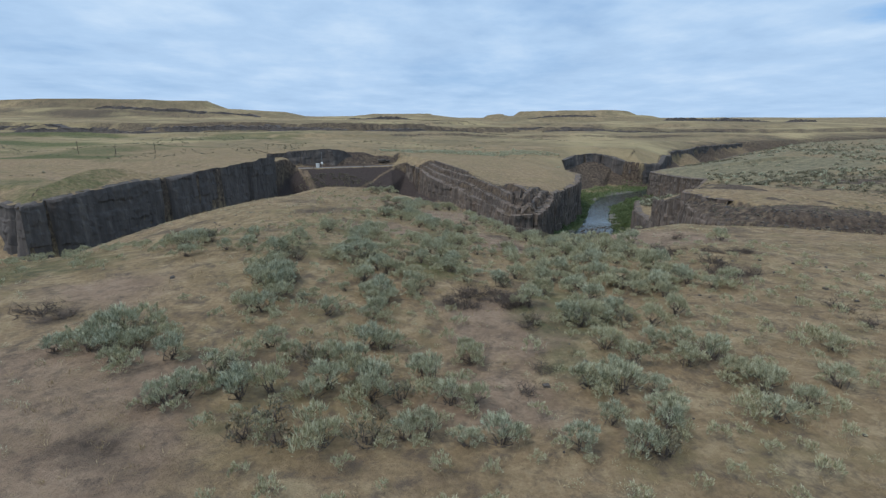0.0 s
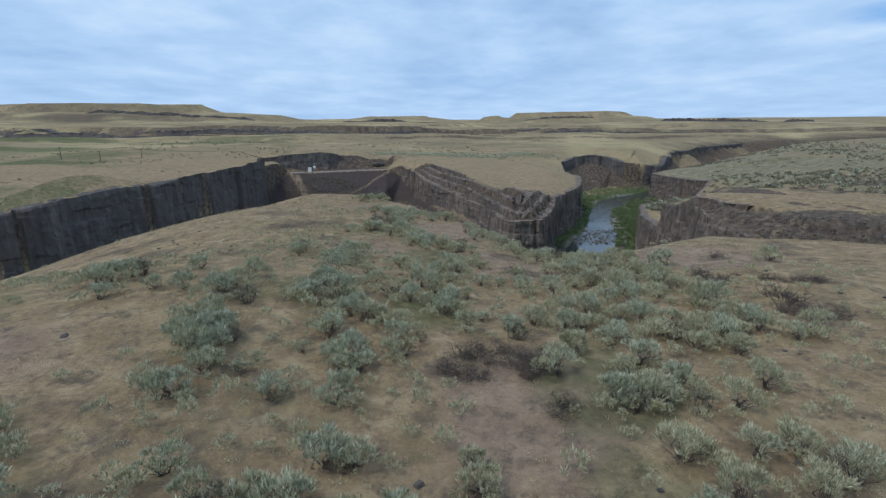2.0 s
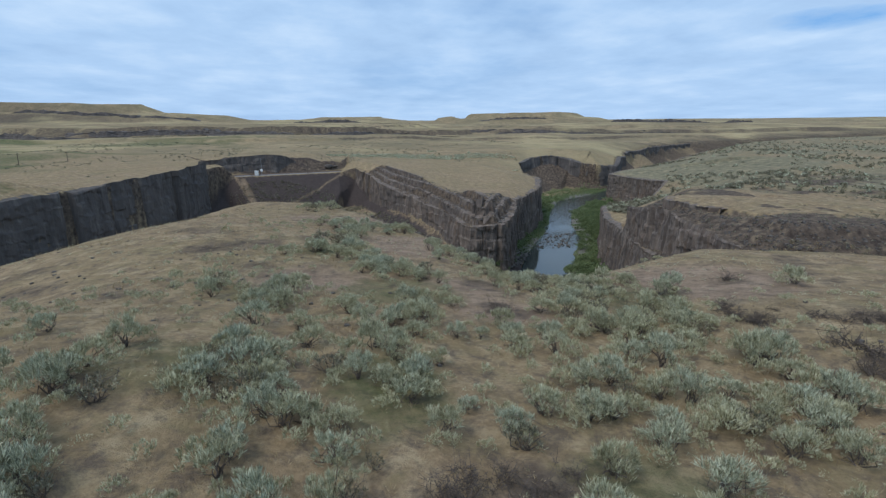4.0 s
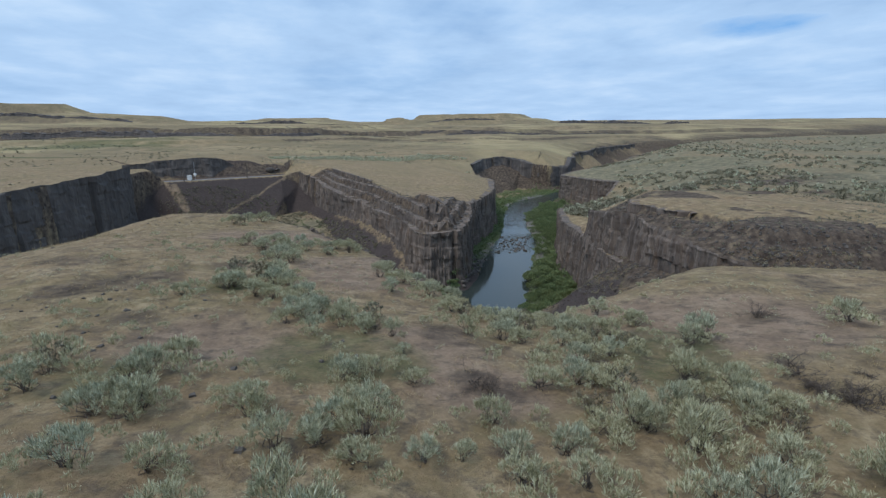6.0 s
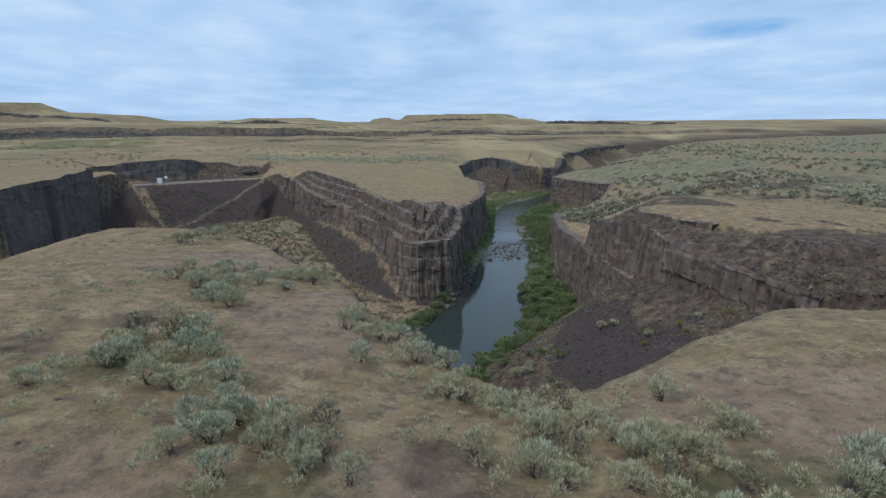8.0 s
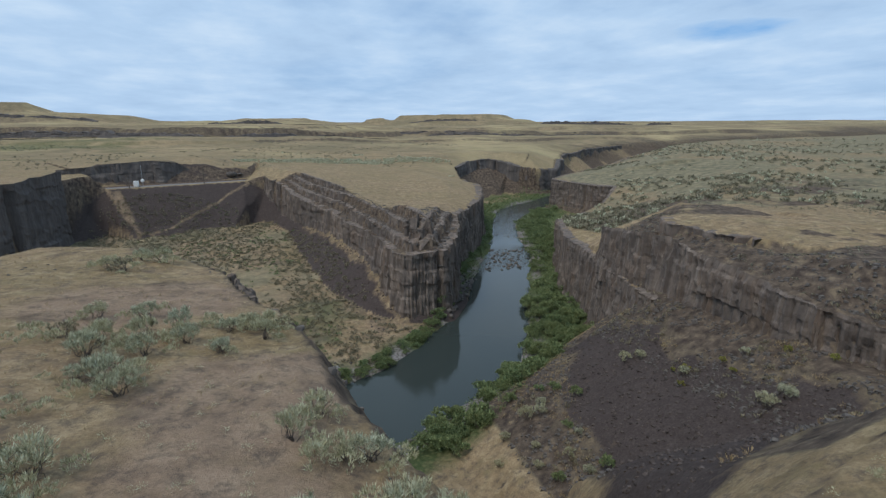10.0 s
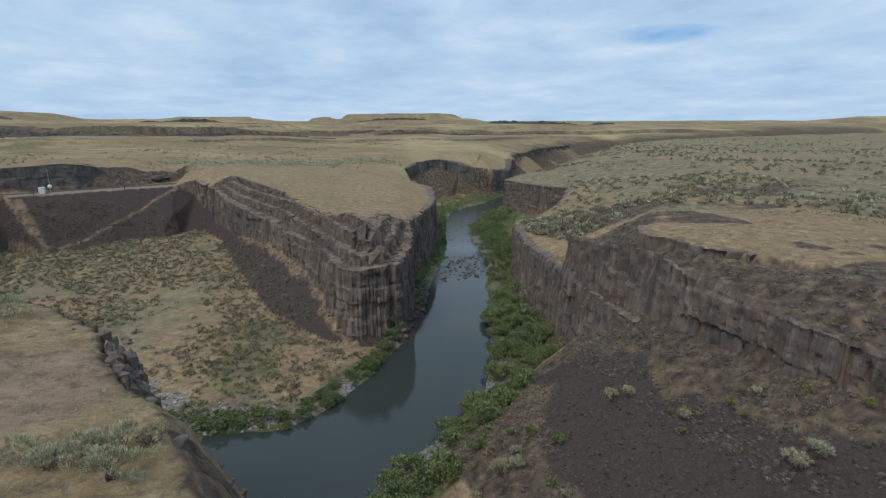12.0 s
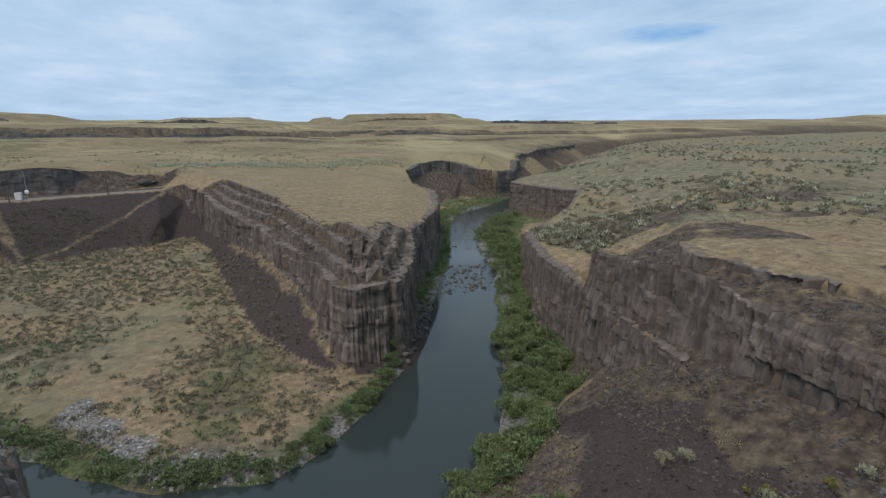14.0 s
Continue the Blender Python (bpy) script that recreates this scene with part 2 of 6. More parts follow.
def north_top(x, y):
    r = np.hypot(x, y)
    z = 32 + 1.2 * fbm(x, y, 60, 11) + 0.25 * fbm(x, y, 6, 12)
    z = z - 4.0 * step(-40, 40, x) * step(420, 250, y) - 2.0 * bump(x, y, 35, 215, 25, 40)
    z = z + 2.5 * bump(x, y, 21, 166, 7, 9)                       # the rock knob on the prow
    z = z + (1.6 + 1.6 * fbm(x, y, 16, 13, 3)) * step(257, 261, y + 0.3 * (x + 60)) * step(-86, -80, x) * step(-36, -44, x) * step(330, 285, y)
    z = z + 4.2 * bump(x, y, -99, 147, 8, 15)                    # the rounded crown over the left cliff
    left = step(100, -130, x)
    w = y + 38 * fbm(x, y, 190, 21, 4) + 150 * left
    z = z + 2.2 * fbm(x, y, 130, 19, 3) * step(300, 450, w) + 3 * left * step(330, 520, w) + 2.0 * step(480, 660, w) + scarp(w + 25 * fbm(x, y, 70, 18), 585, 2.0, 7) + scarp(w + 12 * fbm(x, y, 35, 17), 690, 5 + 3 * left, 6) + 2.5 * fbm(x, y, 80, 22, 3) * step(380, 520, w)
    z = z + scarp(w + 20 * fbm(x, y, 60, 24), 790, 3.5, 8) * (1 - 0.5 * left) + 3 * step(820, 1100, w)
    z = z + 27 * tableland(x, y, 340, 1450, 235, 190, 23) + 9 * tableland(x, y, 125, 1400, 40, 60, 26)
    z = z + 34 * tableland(x, y, -700, 1050, 360, 190, 27) + 8 * tableland(x, y, -350, 1500, 420, 160, 28)
    z = z + 16 * tableland(x, y, -260, 3000, 260, 200, 29) + 19 * step(1700, 3300, r) + 2.0 * fbm(x, y, 170, 25) * step(600, 1000, r)
    z = z + 18 * tableland(x, y, 2400, 1480, 420, 170, 36) + 8 * tableland(x, y, 1350, 1500, 300, 150, 37)
    return z


def right_top(x, y):
    r = np.hypot(x, y)
    z = 31.5 + 1.8 * fbm(x, y, 38, 31) + 0.8 * fbm(x, y, 10, 32)
    z = z - 3.0 * bump(x, y, 112, 172, 22, 7) - 2.6 * bump(x, y, 165, 168, 26, 8)
    z = z + 2 * step(300, 900, r) + 26 * step(1300, 3300, r) + 5 * fbm(x, y, 420, 33) * step(500, 1500, r) + 3 * fbm(x, y, 140, 34) * step(300, 800, r)
    z = z + scarp(r + 120 * fbm(x, y, 380, 35), 1250, 7, 25)
    return z


def upper_top(x, y):
    z = 35.0 + 0.8 * fbm(x, y, 14, 41) + 0.2 * fbm(x, y, 3, 42) - 0.06 * np.maximum(x - 75, 0)
    return z - 1.3 * step(66, 56, x) * step(88, 95, y)


def crown_top(x, y):
    return 35.1 + 0.5 * fbm(x, y, 12, 43) + 0.15 * fbm(x, y, 3, 44) - 0.06 * np.maximum(x - 72, 0)


def base_floor(x, y):
    """Canyon floor, the slope of scree under the right cliff, and the river's bed."""
    d, (half,) = along(RIVER, x, y, closed=False)
    bank = d - half + 1.2 * fbm(x, y, 7, 51, 3)
    z = WATER + 0.35 + 0.05 * np.clip(bank, 0, 60) + 0.35 * fbm(x, y, 6, 52) * step(0, 6, bank) + 0.9 * fbm(x, y, 28, 53) * step(4, 20, bank)
    z = z + 2.2 * step(195, 235, y) * step(30, -10, x)
    slope = 23.8 + 0.56 * (x - 42) - 0.139 * (y - 79) + 0.8 * fbm(x, y, 14, 54) + 0.25 * fbm(x, y, 3, 55)
    slope = np.minimum(slope, 27.5 + 0.3 * fbm(x, y, 8, 56)) - 6 * step(107, 122, y) - 30 * step(120, 150, y) - 30 * step(14, -4, x)
    z = np.maximum(z, slope * (y < 160) + 0.0)
    return np.where(bank < 1.0, WATER - 1.0 + 1.25 * step(-1.6, 1.0, bank), z)


TALUS, TREAD = 0.82, 2.8
LANDS = [(NORTH_LAND, north_top, 61), (RIGHT_LAND, right_top, 71), (UPPER, upper_top, 81), (NEAR_LAND, hill_top, 91), (CROWN, crown_top, 95)]


def land_above(land, x, y, d, cols):
    """The ground above a cliff's edge, d metres back from it."""
    poly, top, seed = land
    zc, zb, s = cols
    rise = np.where(s < 0.06, 1.1 * np.maximum(d - 9, 0), np.maximum(d, 0) * s)      # the railway's bench lies level, cut into the hill
    # stepped slopes climb in rock ledges of even tread
    stair = TREAD * s * np.floor(np.maximum(d + 0.9, 0) / TREAD)
    share = 0.25 if poly is UPPER else 0.8
    rise = np.where(s > 0.45, share * stair + (1 - share) * rise + 0.25 * fbm(x, y, 1.8, seed + 3, 3), rise)
    return np.minimum(top(x, y), zc + rise)


def height(x, y, want_zones=False):
    z = base_floor(x, y)
    rock, talus, kind = np.zeros(np.shape(x)), np.zeros(np.shape(x)), np.zeros(np.shape(x), int)
    for k, land in enumerate(LANDS):
        poly, top, seed = land
        d, cols = along(poly, x, y)
        zc, zb, s = cols
        cliff = np.clip((zc - zb) / 4.0, 0, 1)
        dj = d - 0.9 * cliff + 0.7 * fbm(x, y, 5, seed, 3) * (1 - 0.6 * cliff)
        above = land_above(land, x, y, np.maximum(dj, 0), cols)
        below = zb - (TALUS + (k == 3) * (1.3 * step(25, 11, x) + 0.1)) * np.maximum(-d - 0.4, 0) * (1 + 0.18 * fbm(x, y, 9, seed + 1)) + 0.25 * fbm(x, y, 2.5, seed + 2)
        if poly is UPPER:      # its talus stays on the ledge of the cliff below
            below = np.where(along(RIGHT_LAND, x, y)[0] > 1.2, below, -50)
        if poly is CROWN:
            below = np.where(along(UPPER, x, y)[0] > 1.0, below, -50)
        edge = step(-0.35, 0.35, dj)
        h = below * (1 - edge) + above * edge
        win = h > z
        z = np.where(win, h, z)
        face = edge * (1 - edge) * 4 * cliff
        on_slope = np.where((dj > 0) & (s > 0.45) & (above < top(x, y) - 0.3), 1.0, 0.0)
        rock = np.where(win, np.maximum(np.clip(face, 0, 1), on_slope), rock)
        talus = np.where(win, (dj < 0) * 1.0, talus)
        kind = np.where(win, np.where(dj < 0, 0, k + 1), kind)
    return (z, rock, talus, kind) if want_zones else z


# ---- materials ----
def material(name):
    m = bpy.data.materials.new(name)
    m.use_nodes = True
    t = m.node_tree
    t.nodes.clear()
    out = t.nodes.new("ShaderNodeOutputMaterial")
    p = t.nodes.new("ShaderNodeBsdfPrincipled")
    t.links.new(p.outputs[0], out.inputs[0])
    return m, Nodes(t, p)


class Nodes:
    """Short names for building a node tree."""

    def __init__(self, tree, shader):
        self.t, self.p = tree, shader

    def put(self, socket, v):
        if isinstance(v, tuple):
            socket.default_value = (*v, 1) if len(v) == 3 and socket.type == "RGBA" else v
        elif isinstance(v, (int, float)):
            socket.default_value = v
        else:
            self.t.links.new(v, socket)

    def place(self, scale=(1, 1, 1), shift=(0, 0, 0), local=False):
        m = self.t.nodes.new("ShaderNodeMapping")
        m.inputs["Scale"].default_value, m.inputs["Location"].default_value = scale, shift
        if local:
            self.t.links.new(self.t.nodes.new("ShaderNodeTexCoord").outputs["Object"], m.inputs[0])
        else:
            self.t.links.new(self.t.nodes.new("ShaderNodeNewGeometry").outputs["Position"], m.inputs[0])
        return m.outputs[0]

    def noise(self, scale, detail=4, rough=0.55, at=None, warp=0.0):
        n = self.t.nodes.new("ShaderNodeTexNoise")
        n.inputs["Scale"].default_value, n.inputs["Detail"].default_value, n.inputs["Roughness"].default_value = scale, detail, rough
        n.inputs["Distortion"].default_value = warp
        self.t.links.new(at or self.place(), n.inputs["Vector"])
        return n.outputs["Fac"]

    def cells(self, scale, at=None, feature="F1", out="Distance"):
        n = self.t.nodes.new("ShaderNodeTexVoronoi")
        n.feature = feature
        n.inputs["Scale"].default_value = scale
        self.t.links.new(at or self.place(), n.inputs["Vector"])
        return n.outputs[out]

    def ramp(self, fac, *stops):
        n = self.t.nodes.new("ShaderNodeValToRGB")
        while len(n.color_ramp.elements) < len(stops):
            n.color_ramp.elements.new(0.5)
        for e, (p, c) in zip(n.color_ramp.elements, stops):
            e.position, e.color = p, ((*c, 1) if isinstance(c, tuple) else (c, c, c, 1))
        self.put(n.inputs[0], fac)
        return n.outputs[0]

    def mix(self, fac, a, b, blend="MIX"):
        n = self.t.nodes.new("ShaderNodeMix")
        n.data_type, n.blend_type = "RGBA", blend
        self.put(n.inputs[0], fac), self.put(n.inputs[6], a), self.put(n.inputs[7], b)
        return n.outputs[2]

    def math(self, op, a, b=0.0, clamp=False):
        n = self.t.nodes.new("ShaderNodeMath")
        n.operation, n.use_clamp = op, clamp
        self.put(n.inputs[0], a), self.put(n.inputs[1], b)
        return n.outputs[0]

    def bump(self, height, strength, distance, under=None):
        n = self.t.nodes.new("ShaderNodeBump")
        n.inputs["Strength"].default_value, n.inputs["Distance"].default_value = strength, distance
        self.put(n.inputs["Height"], height)
        if under is not None:
            self.t.links.new(under, n.inputs["Normal"])
        return n.outputs[0]

    def attribute(self, name):
        n = self.t.nodes.new("ShaderNodeAttribute")
        n.attribute_name = name
        s = self.t.nodes.new("ShaderNodeSeparateColor")
        self.t.links.new(n.outputs["Color"], s.inputs[0])
        return s.outputs

    def random(self):
        return self.t.nodes.new("ShaderNodeObjectInfo").outputs["Random"]

    def finish(self, colour, rough=0.9, normal=None, spec=0.2):
        self.put(self.p.inputs["Base Color"], colour)
        self.put(self.p.inputs["Roughness"], rough)
        self.p.inputs["Specular IOR Level"].default_value = spec
        if normal is not None:
            self.t.links.new(normal, self.p.inputs["Normal"])


def basalt_colour(n):
    at = n.place((1, 1, 0.22))
    streak = n.noise(0.9, 6, 0.6, at)
    big = n.noise(0.09, 4, 0.55)
    c = n.ramp(streak, (0.30, (0.086, 0.072, 0.062)), (0.52, (0.168, 0.136, 0.114)), (0.72, (0.28, 0.228, 0.186)))
    rust = n.ramp(n.noise(0.35, 5, 0.6, n.place((1, 1, 0.5), (31, 7, 3))), (0.52, 0.0), (0.70, 1.0))
    c = n.mix(n.math("MULTIPLY", rust, 0.45), c, (0.20, 0.125, 0.075))
    return n.mix(n.ramp(big, (0.35, 0.0), (0.65, 0.45)), c, (0.086, 0.076, 0.072))


def ground_material():
    m, n = material("dry_grass_and_soil")
    rock, green, scree = n.attribute("zone")[:3]
    soil, gravel, sage = n.attribute("cover")[:3]
    away = n.attribute("reach")[0]

    def ragged(v, shift, scale=0.9, wide=0.30):
        """Breaks a soft patch up into a ragged one."""
        v = n.math("ADD", v, n.math("MULTIPLY", n.math("SUBTRACT", n.noise(scale, 7, 0.72, n.place((1, 1, 1), shift)), 0.5), 1.5))
        return n.ramp(v, (0.5 - wide, 0.0), (0.5 + wide, 1.0))

    rock = n.math("MULTIPLY", ragged(rock, (3, 9, 1)), n.math("MULTIPLY", rock, 4.0, True))
    green = n.math("MULTIPLY", ragged(green, (17, 2, 5), 0.7, 0.42), n.math("MULTIPLY", green, 4.0, True))
    scree = n.math("MULTIPLY", ragged(scree, (8, 21, 4), 0.6), n.math("MULTIPLY", scree, 4.0, True))
    soil = ragged(soil, (1, 31, 9), 0.6, 0.45)
    fine = n.noise(5.5, 6, 0.65)
    mid = n.noise(0.55, 5, 0.6)
    wide = n.noise(0.06, 4, 0.55)
    grass = n.ramp(n.mix(0.5, fine, mid), (0.30, (0.128, 0.091, 0.056)), (0.50, (0.258, 0.184, 0.110)), (0.70, (0.40, 0.310, 0.190)))
    grass = n.mix(n.ramp(wide, (0.38, 0.0), (0.64, 0.32)), grass, (0.19, 0.155, 0.072))
    bare = n.ramp(n.mix(0.6, fine, mid), (0.3, (0.150, 0.104, 0.074)), (0.52, (0.262, 0.188, 0.134)), (0.75, (0.37, 0.282, 0.205)))
    c = n.mix(n.math("MULTIPLY", soil, 0.9), grass, bare)
    # patches of olive grass, dead litter and grit
    olive = n.ramp(n.noise(0.33, 6, 0.66, n.place((1, 1, 1), (41, 13, 0)), 0.5), (0.50, 0.0), (0.64, 0.6))
    covered = n.math("SUBTRACT", 1.0, n.math("MAXIMUM", n.math("MULTIPLY", soil, 0.85), n.math("MULTIPLY", away, 0.75)))
    c = n.mix(n.math("MULTIPLY", olive, covered), c, (0.200, 0.164, 0.086))
    straw = n.ramp(n.noise(0.62, 8, 0.72, n.place((1, 1, 1), (5, 77, 0)), 0.5), (0.50, 0.0), (0.66, 0.7))
    c = n.mix(n.math("MULTIPLY", straw, covered), c, (0.40, 0.315, 0.195))
    litter = n.ramp(n.noise(0.95, 9, 0.80, n.place((1, 1, 1), (9, 4, 2)), 0.3), (0.49, 0.0), (0.62, 0.85))
    c = n.mix(litter, c, (0.112, 0.088, 0.068))
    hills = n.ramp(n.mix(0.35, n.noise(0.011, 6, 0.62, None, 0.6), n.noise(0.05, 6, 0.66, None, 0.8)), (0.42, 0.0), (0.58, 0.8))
    # far ground brightened: the sun on the hills is put into the colour
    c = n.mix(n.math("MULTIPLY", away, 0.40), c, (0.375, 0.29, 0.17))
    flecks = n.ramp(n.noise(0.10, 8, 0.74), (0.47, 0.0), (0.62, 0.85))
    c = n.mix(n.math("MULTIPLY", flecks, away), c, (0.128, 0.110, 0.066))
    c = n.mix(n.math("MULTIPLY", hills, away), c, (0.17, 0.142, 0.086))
    # sunlit patches of the far hills, painted as paler yellow ground
    sun_patch = n.ramp(n.noise(0.007, 5, 0.6, n.place((1, 1, 1), (70, 30, 0))), (0.50, 0.0), (0.66, 0.6))
    c = n.mix(n.math("MULTIPLY", sun_patch, away), c, (0.42, 0.35, 0.19))
    far = n.ramp(n.noise(0.35, 5, 0.7), (0.40, (0.125, 0.117, 0.078)), (0.56, (0.212, 0.186, 0.118)), (0.72, (0.32, 0.255, 0.158)))
    c = n.mix(sage, c, far)
    leafy = n.ramp(n.noise(1.6, 5, 0.65), (0.3, (0.034, 0.050, 0.020)), (0.55, (0.075, 0.096, 0.040)), (0.75, (0.165, 0.160, 0.078)))
    c = n.mix(green, c, leafy)
    stones = n.ramp(n.cells(2.2), (0.0, (0.30, 0.28, 0.26)), (0.55, (0.17, 0.155, 0.145)), (0.85, (0.07, 0.062, 0.055)))
    c = n.mix(gravel, c, stones)
    chips = n.ramp(n.mix(0.7, n.cells(4.5), n.noise(1.3, 6, 0.7)), (0.22, (0.041, 0.032, 0.029)), (0.5, (0.063, 0.050, 0.046)), (0.75, (0.090, 0.073, 0.066)))
    c = n.mix(scree, c, chips)
    lichen = n.ramp(n.noise(0.8, 6, 0.65), (0.36, (0.048, 0.037, 0.031)), (0.54, (0.108, 0.083, 0.064)), (0.72, (0.21, 0.165, 0.110)))
    c = n.mix(rock, c, lichen)
    relief = n.mix(0.5, n.noise(9, 5, 0.7), n.noise(1.6, 5, 0.6))
    folds = n.bump(n.math("MULTIPLY", n.noise(0.07, 5, 0.6), away), 0.6, 5.0)
    n.finish(c, 0.95, n.bump(relief, 0.75, 0.30, folds), 0.1)
    return m


def cliff_material(name="basalt_columns", stained=0.0):
    m, n = material(name)
    c = basalt_colour(n)
    if stained:      # mineral stains run down, paler streaks between; shade darkens the whole colour too
        c = n.mix(stained, c, n.ramp(n.noise(0.5, 6, 0.65, n.place((1, 1, 0.10))), (0.34, (0.064, 0.058, 0.056)), (0.56, (0.106, 0.095, 0.089)), (0.74, (0.19, 0.165, 0.142))))
    cracks = n.mix(0.5, n.noise(2.2, 6, 0.65, n.place((1, 1, 0.22))), n.noise(6, 5, 0.65, n.place((1, 1, 0.5))))
    n.finish(c, 0.9, n.bump(cracks, 0.8, 0.35), 0.2)
    return m


def water_material():
    m, n = material("river_water")
    ripples = n.noise(1.3, 4, 0.6, n.place((1, 1, 1)))
    calm = n.ramp(n.noise(0.045, 3, 0.5), (0.42, 0.15), (0.62, 1.0))
    h = n.math("MULTIPLY", ripples, calm)
    split = n.t.nodes.new("ShaderNodeSeparateXYZ")
    n.t.links.new(n.place((1, 1, 1)), split.inputs[0])
    shoal = n.ramp(n.math("MULTIPLY", n.math("SUBTRACT", split.outputs["Y"], 176.0), 0.011), (0.0, 0.0), (0.12, 1.0), (0.30, 1.0), (0.42, 0.25), (0.75, 0.8))
    chop = n.math("MULTIPLY", n.noise(2.4, 5, 0.7), shoal)
    foam = n.math("MULTIPLY", n.ramp(n.noise(1.1, 6, 0.75, n.place((1, 2.2, 1))), (0.60, 0.0), (0.72, 0.6)), shoal)
    c = n.mix(foam, (0.032, 0.041, 0.038), (0.42, 0.45, 0.47))
    n.finish(c, n.math("ADD", 0.06, n.math("MULTIPLY", foam, 0.6)), n.bump(n.math("ADD", h, n.math("MULTIPLY", chop, 5.0)), 0.25, 0.06), 0.5)
    n.p.inputs["IOR"].default_value = 1.33
    return m


GROUND, CLIFF, STAINED_SHADED, RIVER_WATER = ground_material(), cliff_material(), cliff_material("stained_shaded_basalt", 0.8), water_material()


# ---- meshes ----
def mesh_of(name, verts, faces, mat, smooth=True):
    me = bpy.data.meshes.new(name)
    verts, faces = np.asarray(verts, np.float32), np.asarray(faces, np.int32)
    k = faces.shape[1]
    me.vertices.add(len(verts)), me.loops.add(faces.size), me.polygons.add(len(faces))
    me.vertices.foreach_set("co", verts.ravel())
    me.loops.foreach_set("vertex_index", faces.ravel())
    me.polygons.foreach_set("loop_start", np.arange(0, faces.size, k, dtype=np.int32))
    me.polygons.foreach_set("use_smooth", np.full(len(faces), smooth))
    me.update(calc_edges=True)
    me.materials.append(mat)
    return me


def grid_faces(rows, cols):
    a = np.arange(rows * cols).reshape(rows, cols)
    return np.stack([a[:-1, :-1], a[:-1, 1:], a[1:, 1:], a[1:, :-1]], -1).reshape(-1, 4)


def colour_layer(me, name, *channels):
    layer = me.color_attributes.new(name, "FLOAT_COLOR", "POINT")
    data = np.ones((len(me.vertices), 4), np.float32)
    for k, c in enumerate(channels):
        data[:, k] = np.clip(np.ravel(c), 0, 1)
    layer.data.foreach_set("color", data.ravel())


def spread(inner, outer, first, far, growth=1.13):
    """Grid lines: even steps from inner to outer, then widening out to far on both sides."""
    core = np.arange(inner, outer + 1e-6, first)
    more, s, v = [], first, outer
    while v < far:
        s *= growth
        v += s
        more.append(v)
    less, s, v = [], first, inner
    while v > -far and len(less) < 400:
        s *= growth
        v -= s
        less.append(v)
    return np.array(less[::-1] + list(core) + more)


# ---- the ground: one sheet to the horizon ----
gx = spread(-105, 132, 0.62, 3900, 1.07)
gy_core = np.concatenate([np.arange(-40, 0, 2.0), np.arange(0, 215, 0.55), np.arange(215, 380, 0.9)])
more, s_, v_ = [], 0.9, 380.0
while v_ < 4700:
    v_ += s_
    more.append(v_)
    s_ *= 1.028
gy = np.concatenate([[-190, -140, -100, -75, -55], gy_core, more])
GX, GY = np.meshgrid(gx, gy)
GZ, g_rock, g_talus, g_kind = height(GX, GY, True)
ground_me = mesh_of("ground", np.stack([GX, GY, GZ], -1).reshape(-1, 3), grid_faces(*GX.shape), GROUND)
gyz, gxz = np.gradient(GZ)
steep = np.hypot(gyz / np.gradient(GY, axis=0), gxz / np.gradient(GX, axis=1))
river_d, (river_w,) = along(RIVER, GX, GY, closed=False)
bank = river_d - river_w
patch = fbm(GX, GY, 9, 101)
small = fbm(GX, GY, 2.5, 102)
zone_rock = np.clip(np.maximum(g_rock, step(0.75, 1.2, steep + 0.25 * small) * (g_talus < 0.5)), 0, 1)
far_band = step(0.10, 0.26, steep + 0.06 * small) * (GY > 480) * (0.35 + 0.65 * step(1000, 850, GY)) * step(-0.45, 0.0, fbm(GX, GY, 55, 108, 3) + 0.25)

floorish = (g_kind == 0) & (g_talus < 0.5)
right_side = (GX > 26) & (GY > 122) & (GY < 300)
zone_green = (g_kind == 0) * (GZ < 13) * step(13, 6, bank + 5 * patch - 8 * right_side + 5 * ((GX < 26) & (GY > 118))) * step(-2, 0.5, bank)
zone_scree = g_talus * step(-0.55, 0.0, patch + 0.3 * small + 0.5) * (GY > 62)
SCREE = [(41, 119), (32, 96), (31, 88), (22, 71), (22, 67), (25, 67), (30, 67), (46, 78), (43, 83), (44, 89), (42, 94), (44, 101)]
near_scree = step(-2.0, 1.6, along(SCREE, GX, GY)[0] + 0.9 + 2.6 * patch + 1.6 * small)
zone_scree = np.maximum(np.maximum(zone_scree * (GX < 36) * (GX > -97) * (GY > 125), near_scree), 0.6 * far_band)
yellow = bump(GX, GY, 47, 122, 5, 8)
# bare soil and greener grass on the near hill: x, y, radius
BARE = [(-5, 49, 4), (2, 62, 4), (5, 49, 3), (19, 50, 6), (6, 43, 3), (24, 48, 5), (4, 22, 3), (3, 16, 2.5), (-12, 14, 4), (-9, 11, 3), (-17, 26, 4), (-14, 15, 4), (4, 25, 3), (-5, 84, 6), (2, 71, 4), (0, 68, 4), (-9, 83, 5)]
FRESH = [(0, 47, 2.5), (2, 46, 2), (-9, 45, 3), (15, 47, 3), (15, 42, 2.5), (-6, 59, 3), (6, 27, 2), (7, 25, 2), (-8, 34, 2.5), (-0, 47, 3), (7, 25, 2.5), (6, 19, 2), (-27, 31, 6), (0, 33, 3)]
bare = sum(bump(GX, GY, *b) for b in BARE)
fresh = sum(bump(GX, GY, *b) for b in FRESH)
cover_soil = step(0.15, 0.75, 0.8 * bare + 0.35 * fbm(GX, GY, 8, 103) + 0.2 * small) * (g_kind == 4)
